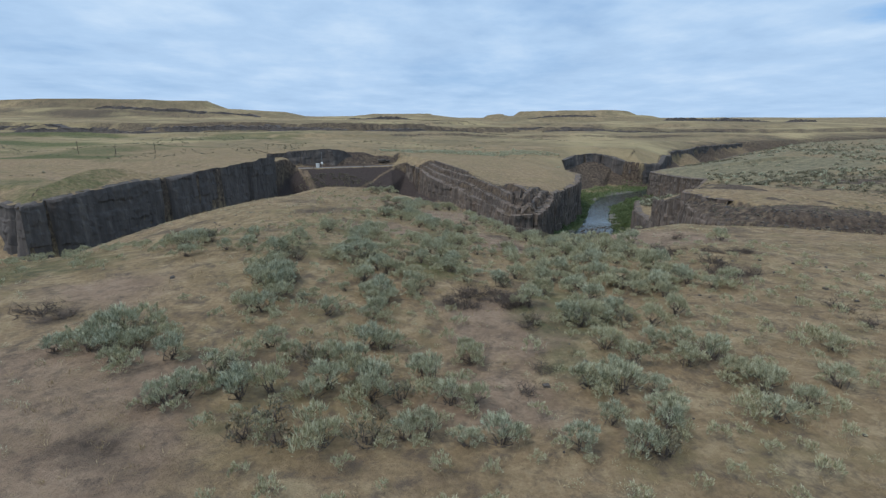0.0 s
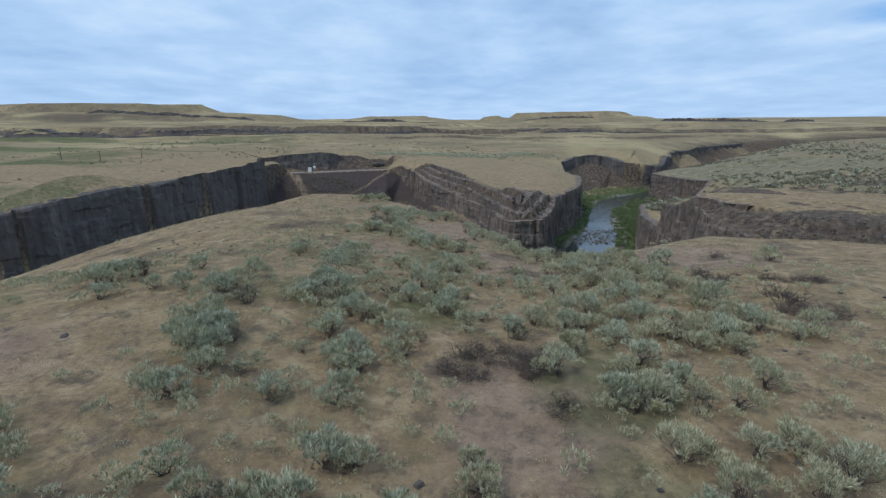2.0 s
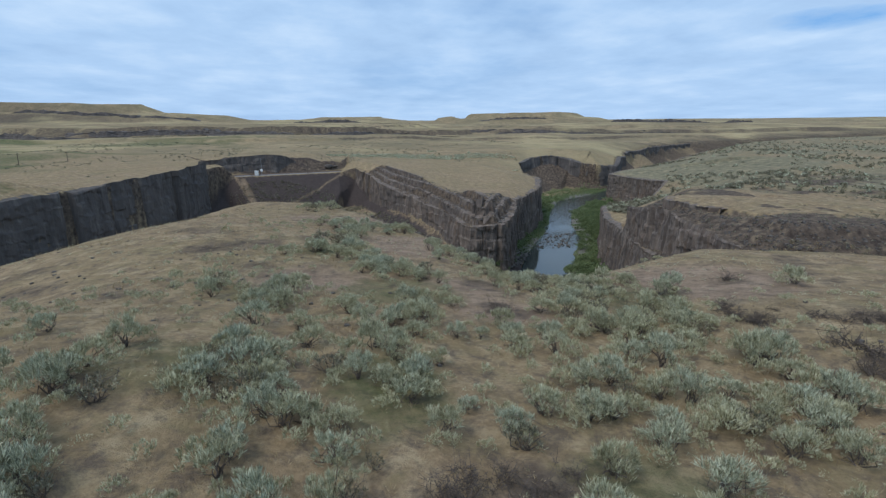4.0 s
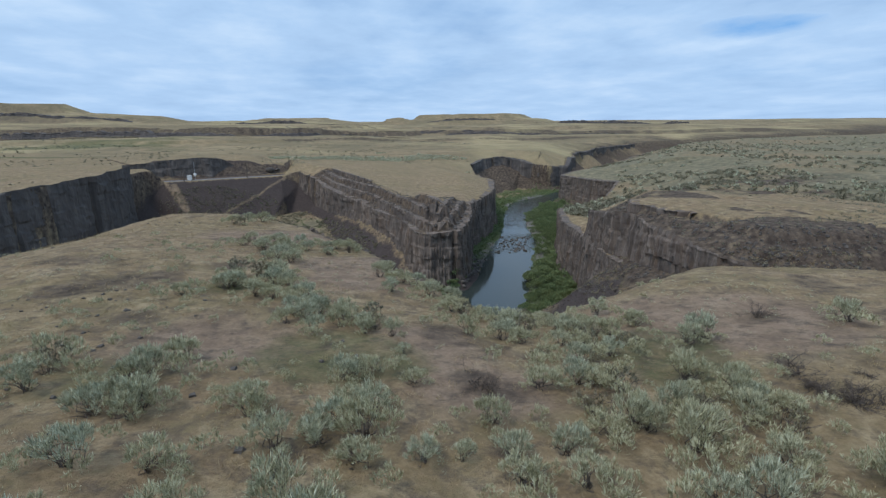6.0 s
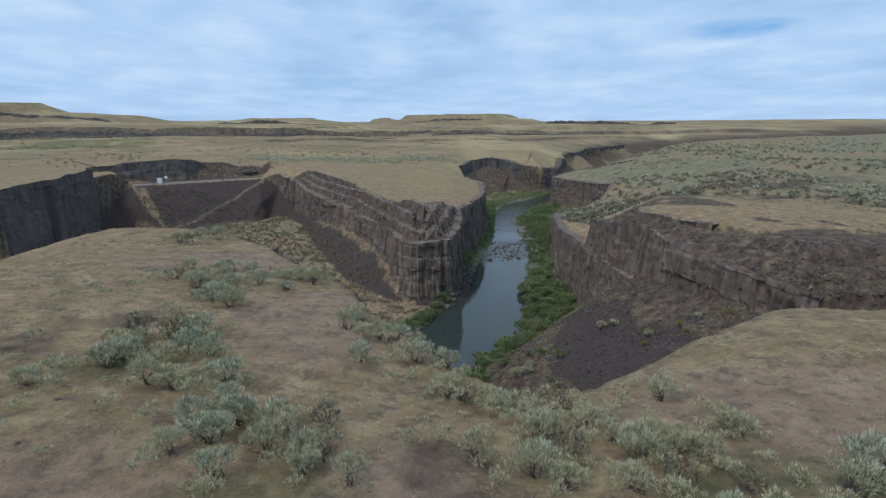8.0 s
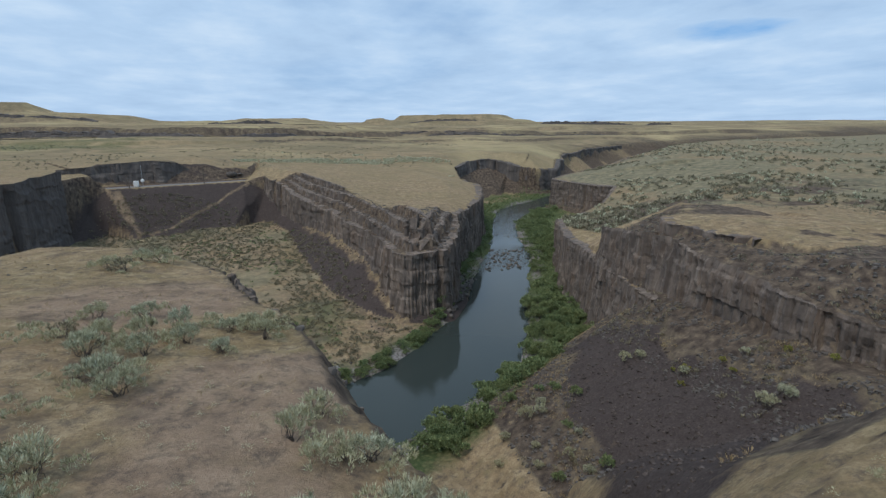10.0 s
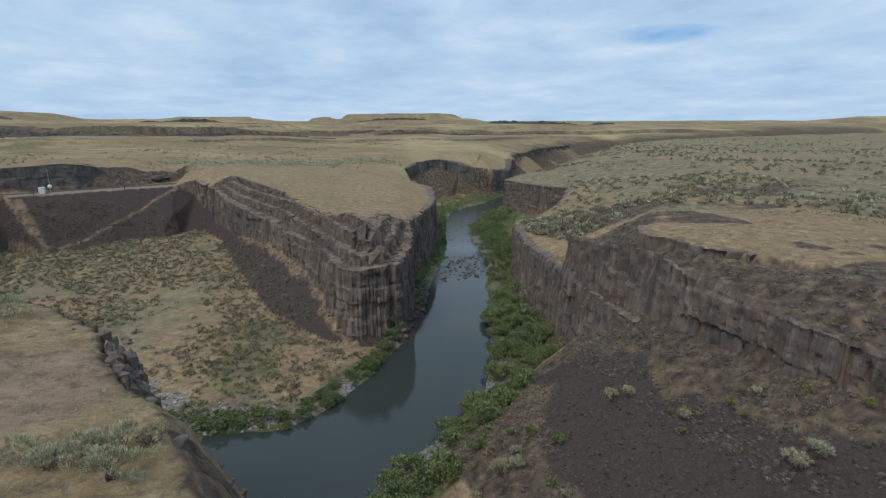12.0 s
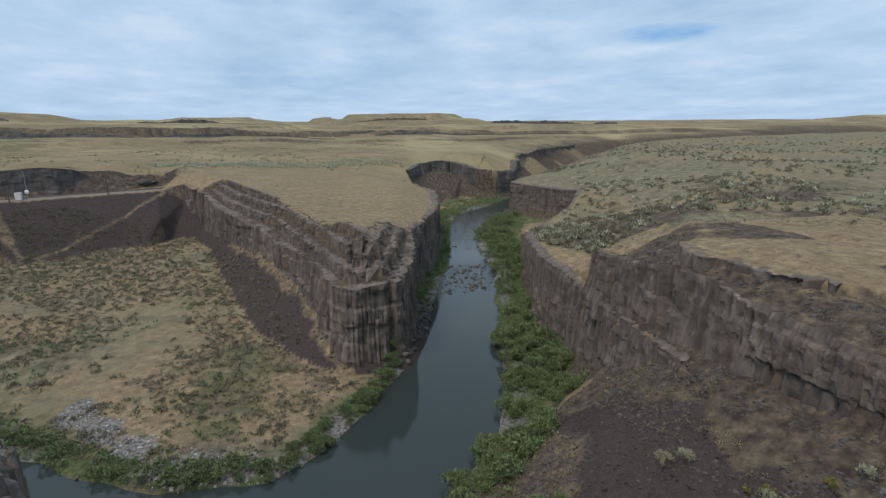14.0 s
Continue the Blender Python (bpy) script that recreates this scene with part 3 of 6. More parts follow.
zone_green = np.maximum(zone_green, 0.46 * step(0.25, 0.9, fresh + 0.4 * patch + 0.4 * small) * (g_kind == 4))
zone_green = np.maximum(zone_green, 0.6 * step(0.0, 0.45, fbm(GX, GY, 90, 106) + 0.25 * patch + 0.1 * small) * (g_kind == 1) * (GX < -95) * (GY < 470))
meadow = 1.1 * bump(GX, GY, -330, 430, 70, 24) + 1.0 * bump(GX, GY, -270, 340, 60, 16) + bump(GX, GY, -185, 235, 45, 14) + bump(GX, GY, -420, 480, 60, 14) + 0.8 * bump(GX, GY, -150, 300, 50, 10)
zone_green = np.maximum(zone_green, 0.75 * step(0.25, 0.8, meadow + 0.35 * patch) * (g_kind == 1))
under_band = bump(GX, GY - 0.03 * GX, -300, 520, 190, 26) * (g_kind == 1)
zone_rock = np.maximum(zone_rock, 0.6 * step(0.2, 0.7, under_band + 0.5 * fbm(GX, GY, 24, 115)))
dark_soil = step(0.35, 0.6, fbm(GX, GY, 6, 107) + 0.3 * small) * (g_kind == 4)
cover_gravel = floorish * step(5, 1.5, bank + 2 * small) * step(-2.5, 0, bank) * step(0.0, 0.3, fbm(GX, GY, 14, 104) + 0.1)
cover_sage = ((g_kind == 2) & (GX > 66)) * step(-0.3, 0.3, fbm(GX, GY, 34, 105) + 0.35 * patch + 0.25) * step(90, 130, np.hypot(GX, GY))
PATHS = [([(-22, 259), (-28.6, 252.9), (-34.5, 246), (-41.3, 239.6), (-49.7, 231), (-56.4, 228.6)], 0.25),
         ([(-69, 241), (-62, 233), (-57.3, 229.4), (-50.4, 212.8), (-47.1, 204), (-44.5, 191.4), (-42, 182), (-38, 170)], 0.7),
         ([(-66, 240), (-60, 232)], 1.6),
         ([(-150, 190), (-128, 165), (-118, 152), (-112, 160), (-106, 178), (-100, 200)], 1.0)]
path = np.zeros(GX.shape)
for line, half in PATHS:
    pd, _ = along(line, GX + 0.5 * fbm(GX, GY, 7, 121), GY, closed=False)
    path = np.maximum(path, step(half + 0.5, half * 0.4, pd))
rim_d = along(NORTH_LAND, GX, GY)[0]
crest = 0.6 * step(-2.8, -1.2, rim_d + 1.2 * small + patch) * (GY < 222) * (GY > 140) * (GX < 20)      # grass on the crest of the talus
zone_scree = zone_scree * (1 - 0.65 * path) * (1 - crest)
cover_soil = np.maximum(cover_soil, 0.6 * path)
cut = (g_kind == 1) * bump(GX, GY, -60, 268, 26, 16)
zone_scree = np.maximum(zone_scree, 0.9 * step(0.10, 0.3, cut * np.clip(steep, 0, 1) + 0.05 * small))
zone_rock = np.maximum(zone_rock, 0.55 * dark_soil)
# dark lichen crust round the dead brush, and rubble at the foot of the upper cliff
CRUST = [(4, 27.5, 1.6), (1, 26.3, 1.4), (-18, 21.7, 1.6), (-9.5, 12, 2), (20, 32.5, 2), (20, 34.8, 1.8), (6, 43, 2), (4.6, 20, 1.6), (23, 48.5, 2), (-19, 66, 3), (-16, 58, 2.4), (-12, 61, 2.4), (-13.5, 59.5, 2.2), (-14, 70, 2), (-10, 52, 1.6), (-16, 45, 1.8)]
crust = sum(bump(GX, GY, *b) for b in CRUST)
zone_rock = np.maximum(zone_rock, 0.62 * step(0.25, 0.8, 0.9 * crust + 1.3 * small * crust) * (g_kind == 4))
foot = along(UPPER, GX, GY)[0]
zone_rock = np.maximum(zone_rock, 0.8 * step(-8, -0.5, foot + 2.5 * patch + 2 * small) * (foot < 0.5) * (GY < 135))
zone_rock = np.maximum(zone_rock, 0.85 * (foot > -0.5) * (g_kind != 5) * (GX < 72) * (GY < 124) * step(-0.75, -0.25, fbm(GX, GY, 7, 116) + 0.3 * small))
slope_right = ((g_kind == 0) | ((g_kind == 2) & (GX < 66) & (foot < 0.5))) * (GX > 24) * (GY < 122) * (GY > 62) * (GZ > 10)
zone_green = np.maximum(zone_green, 0.75 * floorish * (GY > 255) * (GX > 60) * step(-0.5, 0.2, patch))
zone_rock = np.maximum(zone_rock, 0.9 * slope_right * step(-0.55, 0.15, patch + 0.6 * small + 0.45))
bowl = floorish * (GX < 26) * (GY > 120)
bar = 1.2 * bump(GX, GY, -20, 147, 3, 4) + bump(GX, GY, -15, 141, 3, 4) + bump(GX, GY, -10, 135.5, 3, 3) + 1.2 * bump(GX, GY, -4, 130, 6, 2.5) + bump(GX, GY, 3, 126.5, 4, 2)
cover_gravel = np.maximum(cover_gravel, 0.95 * floorish * step(0.45, 0.7, bar + 0.25 * small))
cover_soil = np.maximum(cover_soil, 0.6 * bowl * step(-0.5, 0.5, fbm(GX, GY, 18, 109) + 0.4 * small))
zone_rock = np.maximum(zone_rock, 0.45 * bowl * step(0.0, 0.6, patch + 0.5 * small))
cover_sage = np.maximum(cover_sage, 0.8 * bowl * step(-0.2, 0.4, fbm(GX, GY, 13, 111) + 0.3 * small))
zone_green = np.maximum(zone_green, 0.55 * bowl * step(0.22, 0.5, fbm(GX, GY, 20, 112) + 0.15 * small))
zone_green = zone_green * (1 - 0.85 * step(0.3, 0.8, yellow))
zone_rock = zone_rock * (1 - near_scree)
cover_sage = np.maximum(cover_sage, 0.7 * slope_right * (1 - near_scree))
far_wall = (g_kind == 1) * (GY > 318) * (GX > 60)
zone_rock = np.where(far_wall, zone_rock * step(-0.6, -0.1, fbm(GX, GY, 16, 110)), zone_rock)
far_talus = (g_kind == 0) * (g_talus > 0.5) * (GY > 240) * (GX > 60)
zone_rock = np.maximum(zone_rock, 0.9 * far_talus * step(-0.25, 0.15, fbm(GX, GY * 0.6, 26, 113) + 0.25 * small + 0.5 * step(165, 135, GX)))
banks = (g_kind == 2) * step(290, 200, np.hypot(GX, GY)) * (GX > 66)
zone_rock = np.maximum(zone_rock, 0.8 * banks * step(-0.02, 0.25, fbm(GX, 1.8 * GY, 36, 114) + 0.25 * small + 0.15 * bump(GX, GY, 110, 160, 60, 25)))
hill_edge = along(NEAR_LAND, GX, GY)[0]
zone_rock = np.maximum(zone_rock, 0.75 * (hill_edge < 0.8) * (hill_edge > -10) * (GX < 16) * (GY > 55) * step(-0.5, 0.1, patch + 0.6 * small))
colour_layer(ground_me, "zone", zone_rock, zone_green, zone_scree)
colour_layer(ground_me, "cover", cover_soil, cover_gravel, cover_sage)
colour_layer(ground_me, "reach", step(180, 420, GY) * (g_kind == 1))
ground = tagged(new("ground", ground_me), "dry grass hills, canyon floor and scree slopes", "ground", kind="structure")

# ---- the river ----
wx, wy = np.meshgrid(np.linspace(-215, 345, 29), np.linspace(-70, 535, 31))
tagged(new("water", mesh_of("water", np.stack([wx, wy, 0 * wx + WATER], -1).reshape(-1, 3), grid_faces(*wx.shape), RIVER_WATER)),
       "calm dark grey-green river reflecting the sky", "river", kind="structure")


# ---- the cliffs: broken columns along each rim ----
def rim_line(points, spacing):
    """Even steps along a rim, rounded at its corners: place, outward side and the rim's columns."""
    p = np.asarray(points, float)
    d = np.r_[0, np.cumsum(np.hypot(*np.diff(p[:, :2], axis=0).T))]
    s = np.arange(0, d[-1], spacing)
    q = np.stack([np.interp(s, d, p[:, k]) for k in range(p.shape[1])], 1)
    w = max(3, int(1.3 / spacing) | 1)
    for k in range(2):
        pad = np.pad(q[:, k], w // 2, mode="edge")
        q[:, k] = np.convolve(pad, np.ones(w) / w, "valid")
    t = np.gradient(q[:, :2], axis=0)
    t /= np.linalg.norm(t, axis=1)[:, None] + 1e-9
    return s, q, np.stack([t[:, 1], -t[:, 0]], 1)


# dark open clefts in the walls: x, y, depth, half width
CLEFTS = [(-13.5, 246.6, 4.0, 0.9), (8.1, 190, 2.6, 0.8), (-87, 158.5, 4.0, 1.3), (-79, 204, 3.0, 1.0)]


def cliff_mesh(name, points, land, outward, spacing, rowstep, width, seed, caps, mat, deep, wavy):
    s, q, n = rim_line(points, spacing)
    n = n * outward
    q = q.copy()
    q[:, 2] += wavy * (np.where(width > 1.2, 1.1, 0.65) * fbm(s, 0 * s, 17, seed + 21, 4) - (0.5 if width > 1.2 else 0))
    tall = q[:, 2] - q[:, 3] + 3.2
    rows = max(8, int(tall.max() / rowstep))
    v = np.linspace(0, 1, rows)[:, None]
    z0 = q[:, 3] - 3.2
    zz = z0 + v * tall
    S = np.broadcast_to(s, zz.shape)
    out = np.zeros(zz.shape)
    # columns: each stands out by its own amount, and breaks off at its own heights
    warp = S + 0.35 * width * fbm(S, zz, 3.0, seed)
    col = np.floor(warp / width)
    part_of = warp / width - col
    tier = np.floor(zz / 4.2 + 3 * lattice(col, col * 0, seed + 2))
    out += deep * 0.55 * (lattice(col, col * 0 + 3, seed) - 0.5) + 0.30 * (lattice(col, tier, seed + 1) - 0.5)
    out -= deep * 0.35 * (np.abs(part_of - 0.5) * 2) ** 4
    buttress = fbm(S, zz * 0.25, 16, seed + 5, 3)
    out += (1.6 if width < 1.2 else 3.4) * buttress + 0.35 * fbm(S, zz, 1.6, seed + 6, 3)
    # ledges, and a slight lean back towards the top
    ledge = np.floor(zz / 3.1 + 0.5 * fbm(S, zz, 14, seed + 7))
    out += 0.5 * (lattice(ledge, np.floor(S / 9), seed + 8) - 0.5)
    cleft = lattice(np.floor(S / 13), np.floor(S * 0), seed + 9) > 0.62
    out -= 1.6 * cleft * np.exp(-((S / 13 % 1 - 0.5) * 13 / 0.7) ** 2)
    for cx, cy, deepness, half in CLEFTS:
        out -= deepness * np.exp(-(np.hypot(q[:, 0] - cx, q[:, 1] - cy) / half) ** 2) * (1 - 0.3 * v)
    out += 0.9 * (1 - v) ** 2
    X, Y = q[:, 0] + n[:, 0] * out, q[:, 1] + n[:, 1] * out
    layers = [np.stack([X, Y, zz + 0 * X], -1)]
    top = layers[0][-1]
    # the top folds back onto the ground behind the rim
    reach, skin, sod = caps
    for f, lift in ((0.15, 0.10), (0.45, 0.10), (0.8, 0.05), (1.0, -0.3)):
        bx = top[:, 0] + (q[:, 0] - n[:, 0] * reach - top[:, 0]) * f
        by = top[:, 1] + (q[:, 1] - n[:, 1] * reach - top[:, 1]) * f
        d, cols = along(land[0], bx, by)
        bz = land_above(land, bx, by, np.maximum(d - 0.9, 0), cols) + lift + 0.22 * fbm(bx, by, 1.1, seed + 11)
        layers.append(np.stack([bx, by, bz], -1)[None])
    grid = np.concatenate(layers, 0)
    faces = grid_faces(grid.shape[0], grid.shape[1])
    if outward > 0:
        faces = faces[:, ::-1]
    me = mesh_of(name, grid.reshape(-1, 3), faces, mat, smooth=False)
    me.materials.append(GROUND)
    cap_faces = np.zeros((grid.shape[0] - 1, grid.shape[1] - 1), np.int32)
    cap_faces[-skin:] = 1
    turf = fbm(S[0][:-1], 0 * S[0][:-1], 4.5, seed + 12) > sod
    cap_faces[-3:, turf] = 1
    me.polygons.foreach_set("material_index", cap_faces.ravel())
    stony = np.broadcast_to(np.where(q[:, 4] > 0.45, 0.85, 0.25), grid.shape[:2])
    colour_layer(me, "zone", stony, 0 * stony, 0 * stony)
    colour_layer(me, "cover", 0 * stony, 0 * stony, 0 * stony)
    colour_layer(me, "reach", 0 * stony)
    return me


def cliff(points, land, outward, label, spacing=0.35, rowstep=0.55, width=0.95, seed=1, caps=(2.4, 1, 0.15), mat=CLIFF, deep=1.0, wavy=1.0):
    me = cliff_mesh("cliff_wall", points, land, outward, spacing, rowstep, width, seed, caps, mat, deep, wavy)
    return tagged(new("cliff_wall", me), label, "cliff", kind="structure")


# the left cliff faces away from the sun: its shade is in the stone's colour
cliff(LEFT_RIM[3:10], LANDS[0], 1, "dark vertical basalt cliff with stained columns", 0.45, 0.6, 2.3, 201, (2.4, 1, 0.15), STAINED_SHADED, 0.5)
cliff(MESA_RIM[:], LANDS[0], 1, "brown columnar basalt cliff with rubble ledges above", 0.26, 0.5, 0.72, 202)
cliff([(-86, 246.5, 34.5, 27, 0.02), (-76, 249.8, 35, 27, 0.02), (-66, 253.4, 35.6, 27, 0.02), (-58, 256.4, 36.2, 27, 0.02), (-51, 259.2, 35.2, 27.2, 0.02), (-46, 261.2, 31.5, 27.4, 0.02), (-41, 263.2, 28.6, 27.4, 0.02)],
      LANDS[0], 1, "dark basalt cutting behind the railway", 0.5, 0.6, 1.6, 208, (5.0, 1, 0.2), STAINED_SHADED, 0.5, 0.6)
cliff(CROWN[1:5], LANDS[4], 1, "low dark basalt face under the grassy crown", 0.26, 0.4, 0.7, 209, (1.6, 1, 0.2), CLIFF, 1.0, 0.4)
cliff(FAR_RIM[:13], LANDS[0], 1, "far basalt cliff at the bend of the river", 0.7, 0.8, 2.8, 203, (2.4, 1, 0.15), STAINED_SHADED, 0.4)
cliff(RIGHT_RIM[3:18], LANDS[1], 1, "rust-stained columnar basalt cliff over the river", 0.26, 0.5, 0.72, 204, (2.4, 1, 0.3))
cliff(UPPER[:9], LANDS[2], 1, "weathered upper basalt cliff with lichen", 0.26, 0.4, 0.66, 205, (2.0, 3, 0.6), CLIFF, 1.0, 2.2)


def ledges(points, land, label, count, seed, gaps=-9.0, sod=0.15, first=1):
    """Low rock steps behind a rim, one above the other."""
    p = np.asarray(points, float)
    for k in range(first, count + 1):
        s, q, n = rim_line(p, 1.0)
        q = q.copy()
        q[:, :2] -= n * (TREAD * k)
        top = land[1](q[:, 0] - n[:, 0], q[:, 1] - n[:, 1])
        base = p[0, 2] * 0 + np.interp(np.arange(len(q)), np.arange(len(q)), q[:, 2]) + TREAD * q[:, 4] * (k - 1)
        q[:, 3] = np.minimum(base, top - 0.6)
        q[:, 2] = np.minimum(base + TREAD * q[:, 4] * 0.95, top + 0.05)
        keep = (q[:, 2] - q[:, 3] > 0.9) & (q[:, 4] > 0.45) & (fbm(s, s * 0 + 31 * k, 14, seed) > gaps)
        run = np.flatnonzero(np.diff(np.r_[0, keep.astype(int), 0]))
        for a, b in zip(run[::2], run[1::2]):
            if b - a > 6:
                cliff([tuple(r) for r in q[a:b]], land, 1, label, 0.3, 0.4, 0.8, seed + 10 * k + a % 7, (1.9, 1, sod))


ledges(MESA_RIM[1:13], LANDS[0], "stepped basalt ledge on the mesa slope", 3, 211, -0.45, 9.0)


# ---- plants ----
def leaf_material(name, dark, mid, light, scale=1.0):
    m, n = material(name)
    island = n.t.nodes.new("ShaderNodeNewGeometry").outputs["Random Per Island"]
    # random leaf tone in clumps, which also paints in shade between the lobes
    tone = n.ramp(n.mix(0.72, island, n.noise(4.5 * scale, 3, 0.6)), (0.30, 0.0), (0.70, 1.0))
    c = n.ramp(tone, (0.12, dark), (0.5, mid), (0.9, light))
    c = n.mix(n.math("MULTIPLY", n.random(), 0.35), c, n.mix(0.5, c, (light[0], mid[1], dark[2])))
    n.finish(c, 0.75, None, 0.2)
    return m


def wood_material(name, dark, light):
    m, n = material(name)
    c = n.ramp(n.noise(9, 5, 0.65), (0.3, dark), (0.72, light))
    n.finish(c, 0.9, n.bump(n.noise(30, 4), 0.5, 0.02), 0.15)
    return m


SAGE_LEAF = leaf_material("sagebrush_leaf", (0.15, 0.158, 0.106), (0.375, 0.392, 0.276), (0.56, 0.58, 0.44))
DULL_LEAF = leaf_material("dull_shrub_leaf", (0.085, 0.085, 0.060), (0.175, 0.172, 0.122), (0.29, 0.275, 0.20))
WILLOW_LEAF = leaf_material("willow_leaf", (0.050, 0.084, 0.040), (0.140, 0.195, 0.090), (0.245, 0.300, 0.145))
RABBIT_LEAF = leaf_material("rabbitbrush_leaf", (0.10, 0.12, 0.035), (0.22, 0.23, 0.06), (0.36, 0.34, 0.10))
DRY_BLADE = leaf_material("dry_grass_blade", (0.17, 0.125, 0.065), (0.32, 0.245, 0.135), (0.48, 0.39, 0.24))
TWIG = wood_material("grey_brown_twig", (0.045, 0.037, 0.031), (0.16, 0.13, 0.11))


def unit(v):
    return v / (np.linalg.norm(v, axis=-1, keepdims=True) + 1e-9)


def blades(at, way, length, width, rng):
    """One thin tapering quad for each place: points and faces."""
    n = len(at)
    across = unit(np.cross(way, rng.normal(size=(n, 3)))) * (np.reshape(width, (-1, 1)) / 2)
    tip = at + way * np.reshape(length, (-1, 1))
    mid = at + way * np.reshape(length, (-1, 1)) * 0.45
    v = np.stack([at, mid + across, tip, mid - across], 1).reshape(-1, 3)
    return v, np.arange(4 * n).reshape(n, 4)


def tube(path, radii, sides=4):
    """A tapering stick along a path."""
    path = np.asarray(path, float)
    t = unit(np.gradient(path, axis=0))
    a = unit(np.cross(t, np.array([0.31, 0.17, 0.93])))
    b = np.cross(t, a)
    ang = np.arange(sides) * 2 * math.pi / sides
    ring = path[:, None] + np.asarray(radii)[:, None, None] * (np.cos(ang)[:, None] * a[:, None] + np.sin(ang)[:, None] * b[:, None])
    k = len(path)
    f = [(i * sides + j, i * sides + (j + 1) % sides, (i + 1) * sides + (j + 1) % sides, (i + 1) * sides + j) for i in range(k - 1) for j in range(sides)]
    return ring.reshape(-1, 3), np.array(f)


def joined(pieces):
    vs, fs, off = [], [], 0
    for v, f in pieces:
        vs.append(v), fs.append(f + off)
        off += len(v)
    return np.concatenate(vs), np.concatenate(fs)


def crown(rng, lobes, tufts, per, radius, tall, leaf, wide, spread_=0.75):
    """Foliage of a bush one metre across: upright leafy sprays on uneven lobes, with gaps between them."""
    at, way = [], []
    for k in range(lobes):
        a, r = 2 * math.pi * (k + rng.uniform(-0.3, 0.3)) * 0.382, radius * math.sqrt((k + 0.5) / lobes) * 0.74
        lc = np.array([r * math.cos(a), r * math.sin(a), tall * (0.62 - 0.34 * (r / radius) ** 2) * rng.uniform(0.75, 1.12)])
        lr = rng.uniform(0.20, 0.34) * radius
        d = unit(rng.normal(size=(tufts, 3)) + np.array([0.5 * math.cos(a) * r / radius, 0.5 * math.sin(a) * r / radius, 0.7]))
        p = lc + d * lr * rng.uniform(0.35, 1.0, (tufts, 1)) * np.array([1, 1, 1.15])
        p[:, 2] = np.maximum(p[:, 2], 0.05)
        w = unit(d * 0.5 + np.array([0.30 * math.cos(a) * r / radius, 0.30 * math.sin(a) * r / radius, 1.0]))
        at.append(np.repeat(p, per, 0)), way.append(np.repeat(w, per, 0))
    at, way = np.concatenate(at), np.concatenate(way)
    way = unit(way + spread_ * rng.normal(size=way.shape) * 0.55)
    n = len(at)
    at = at + 0.022 * rng.normal(size=at.shape)
    return blades(at, way, leaf * rng.uniform(0.6, 1.3, n), wide * rng.uniform(0.7, 1.3, n), rng)


def stems(rng, count, radius, tall, thick, kinks=0.05, twigs=0):
    out = []
    for k in range(count):
        a, r = rng.uniform(0, 2 * math.pi), radius * rng.uniform(0.35, 0.95)
        end = np.array([r * math.cos(a), r * math.sin(a), tall * rng.uniform(0.45, 0.95)])
        s = np.linspace(0, 1, 5)[:, None]
        p = end * s * np.array([1, 1, 1]) + np.array([0, 0, -0.06])
        p[1:] += rng.normal(size=(4, 3)) * kinks
        out.append(tube(p, thick * np.linspace(1, 0.3, 5)))
        for j in range(twigs):
            b = p[rng.integers(2, 5)]
            e = b + unit(rng.normal(size=3) + np.array([0, 0, 0.5])) * radius * rng.uniform(0.25, 0.5)
            m = (b + e) / 2 + rng.normal(size=3) * kinks * 0.6
            out.append(tube([b, m, e], thick * np.array([0.45, 0.3, 0.12]), 3))
    return joined([(v, np.pad(f, ((0, 0), (0, 0)))) for v, f in out])


def plant(name, parts):
    """A thing from (part name, (points, faces), material), standing at the origin, kept as a model for copies."""
    root = new(name)
    root.empty_display_size = 0.2
    for part_name, (v, f), mat in parts:
        ob = new(part_name, mesh_of(part_name, v, f, mat, smooth=False))
        ob.parent = root
    return root


rng = np.random.default_rng(7)
SAGES = [plant("sagebrush", [("foliage", crown(rng, lo, tu, 10, 0.5, ta, 0.14, 0.0135, 0.5), SAGE_LEAF), ("stem", stems(rng, 10, 0.45, ta * 0.75, 0.017, 0.06, 1), TWIG)])
         for lo, tu, ta in ((13, 12, 0.80), (11, 13, 0.90), (15, 10, 0.74), (10, 14, 0.98), (12, 12, 0.86), (15, 10, 0.78))]
SPARSE = [plant("sagebrush", [("foliage", crown(rng, 8, 7, 6, 0.5, ta, 0.10, 0.026), DULL_LEAF), ("stem", stems(rng, 11, 0.5, ta, 0.016, 0.07, 2), TWIG)])
          for ta in (0.6, 0.75)]
DEADS = [plant("dead_brush", [("branch", stems(rng, 24, 0.55, ta, 0.011, 0.07, 6), TWIG)]) for ta in (0.30, 0.38, 0.24)]
WILLOWS = [plant("willow_shrub", [("foliage", crown(rng, lo, tu, 6, 0.5, ta, 0.10, 0.034, 0.9), WILLOW_LEAF), ("stem", stems(rng, 6, 0.35, ta * 0.7, 0.014), TWIG)])
           for lo, tu, ta in ((13, 12, 0.75), (12, 13, 0.9), (14, 11, 0.65), (15, 10, 0.55))]
RABBITS = [plant("rabbitbrush", [("foliage", crown(rng, 5, 24, 9, 0.5, ta, 0.10, 0.03), RABBIT_LEAF), ("stem", stems(rng, 6, 0.35, ta * 0.7, 0.012), TWIG)]) for ta in (0.6, 0.75)]

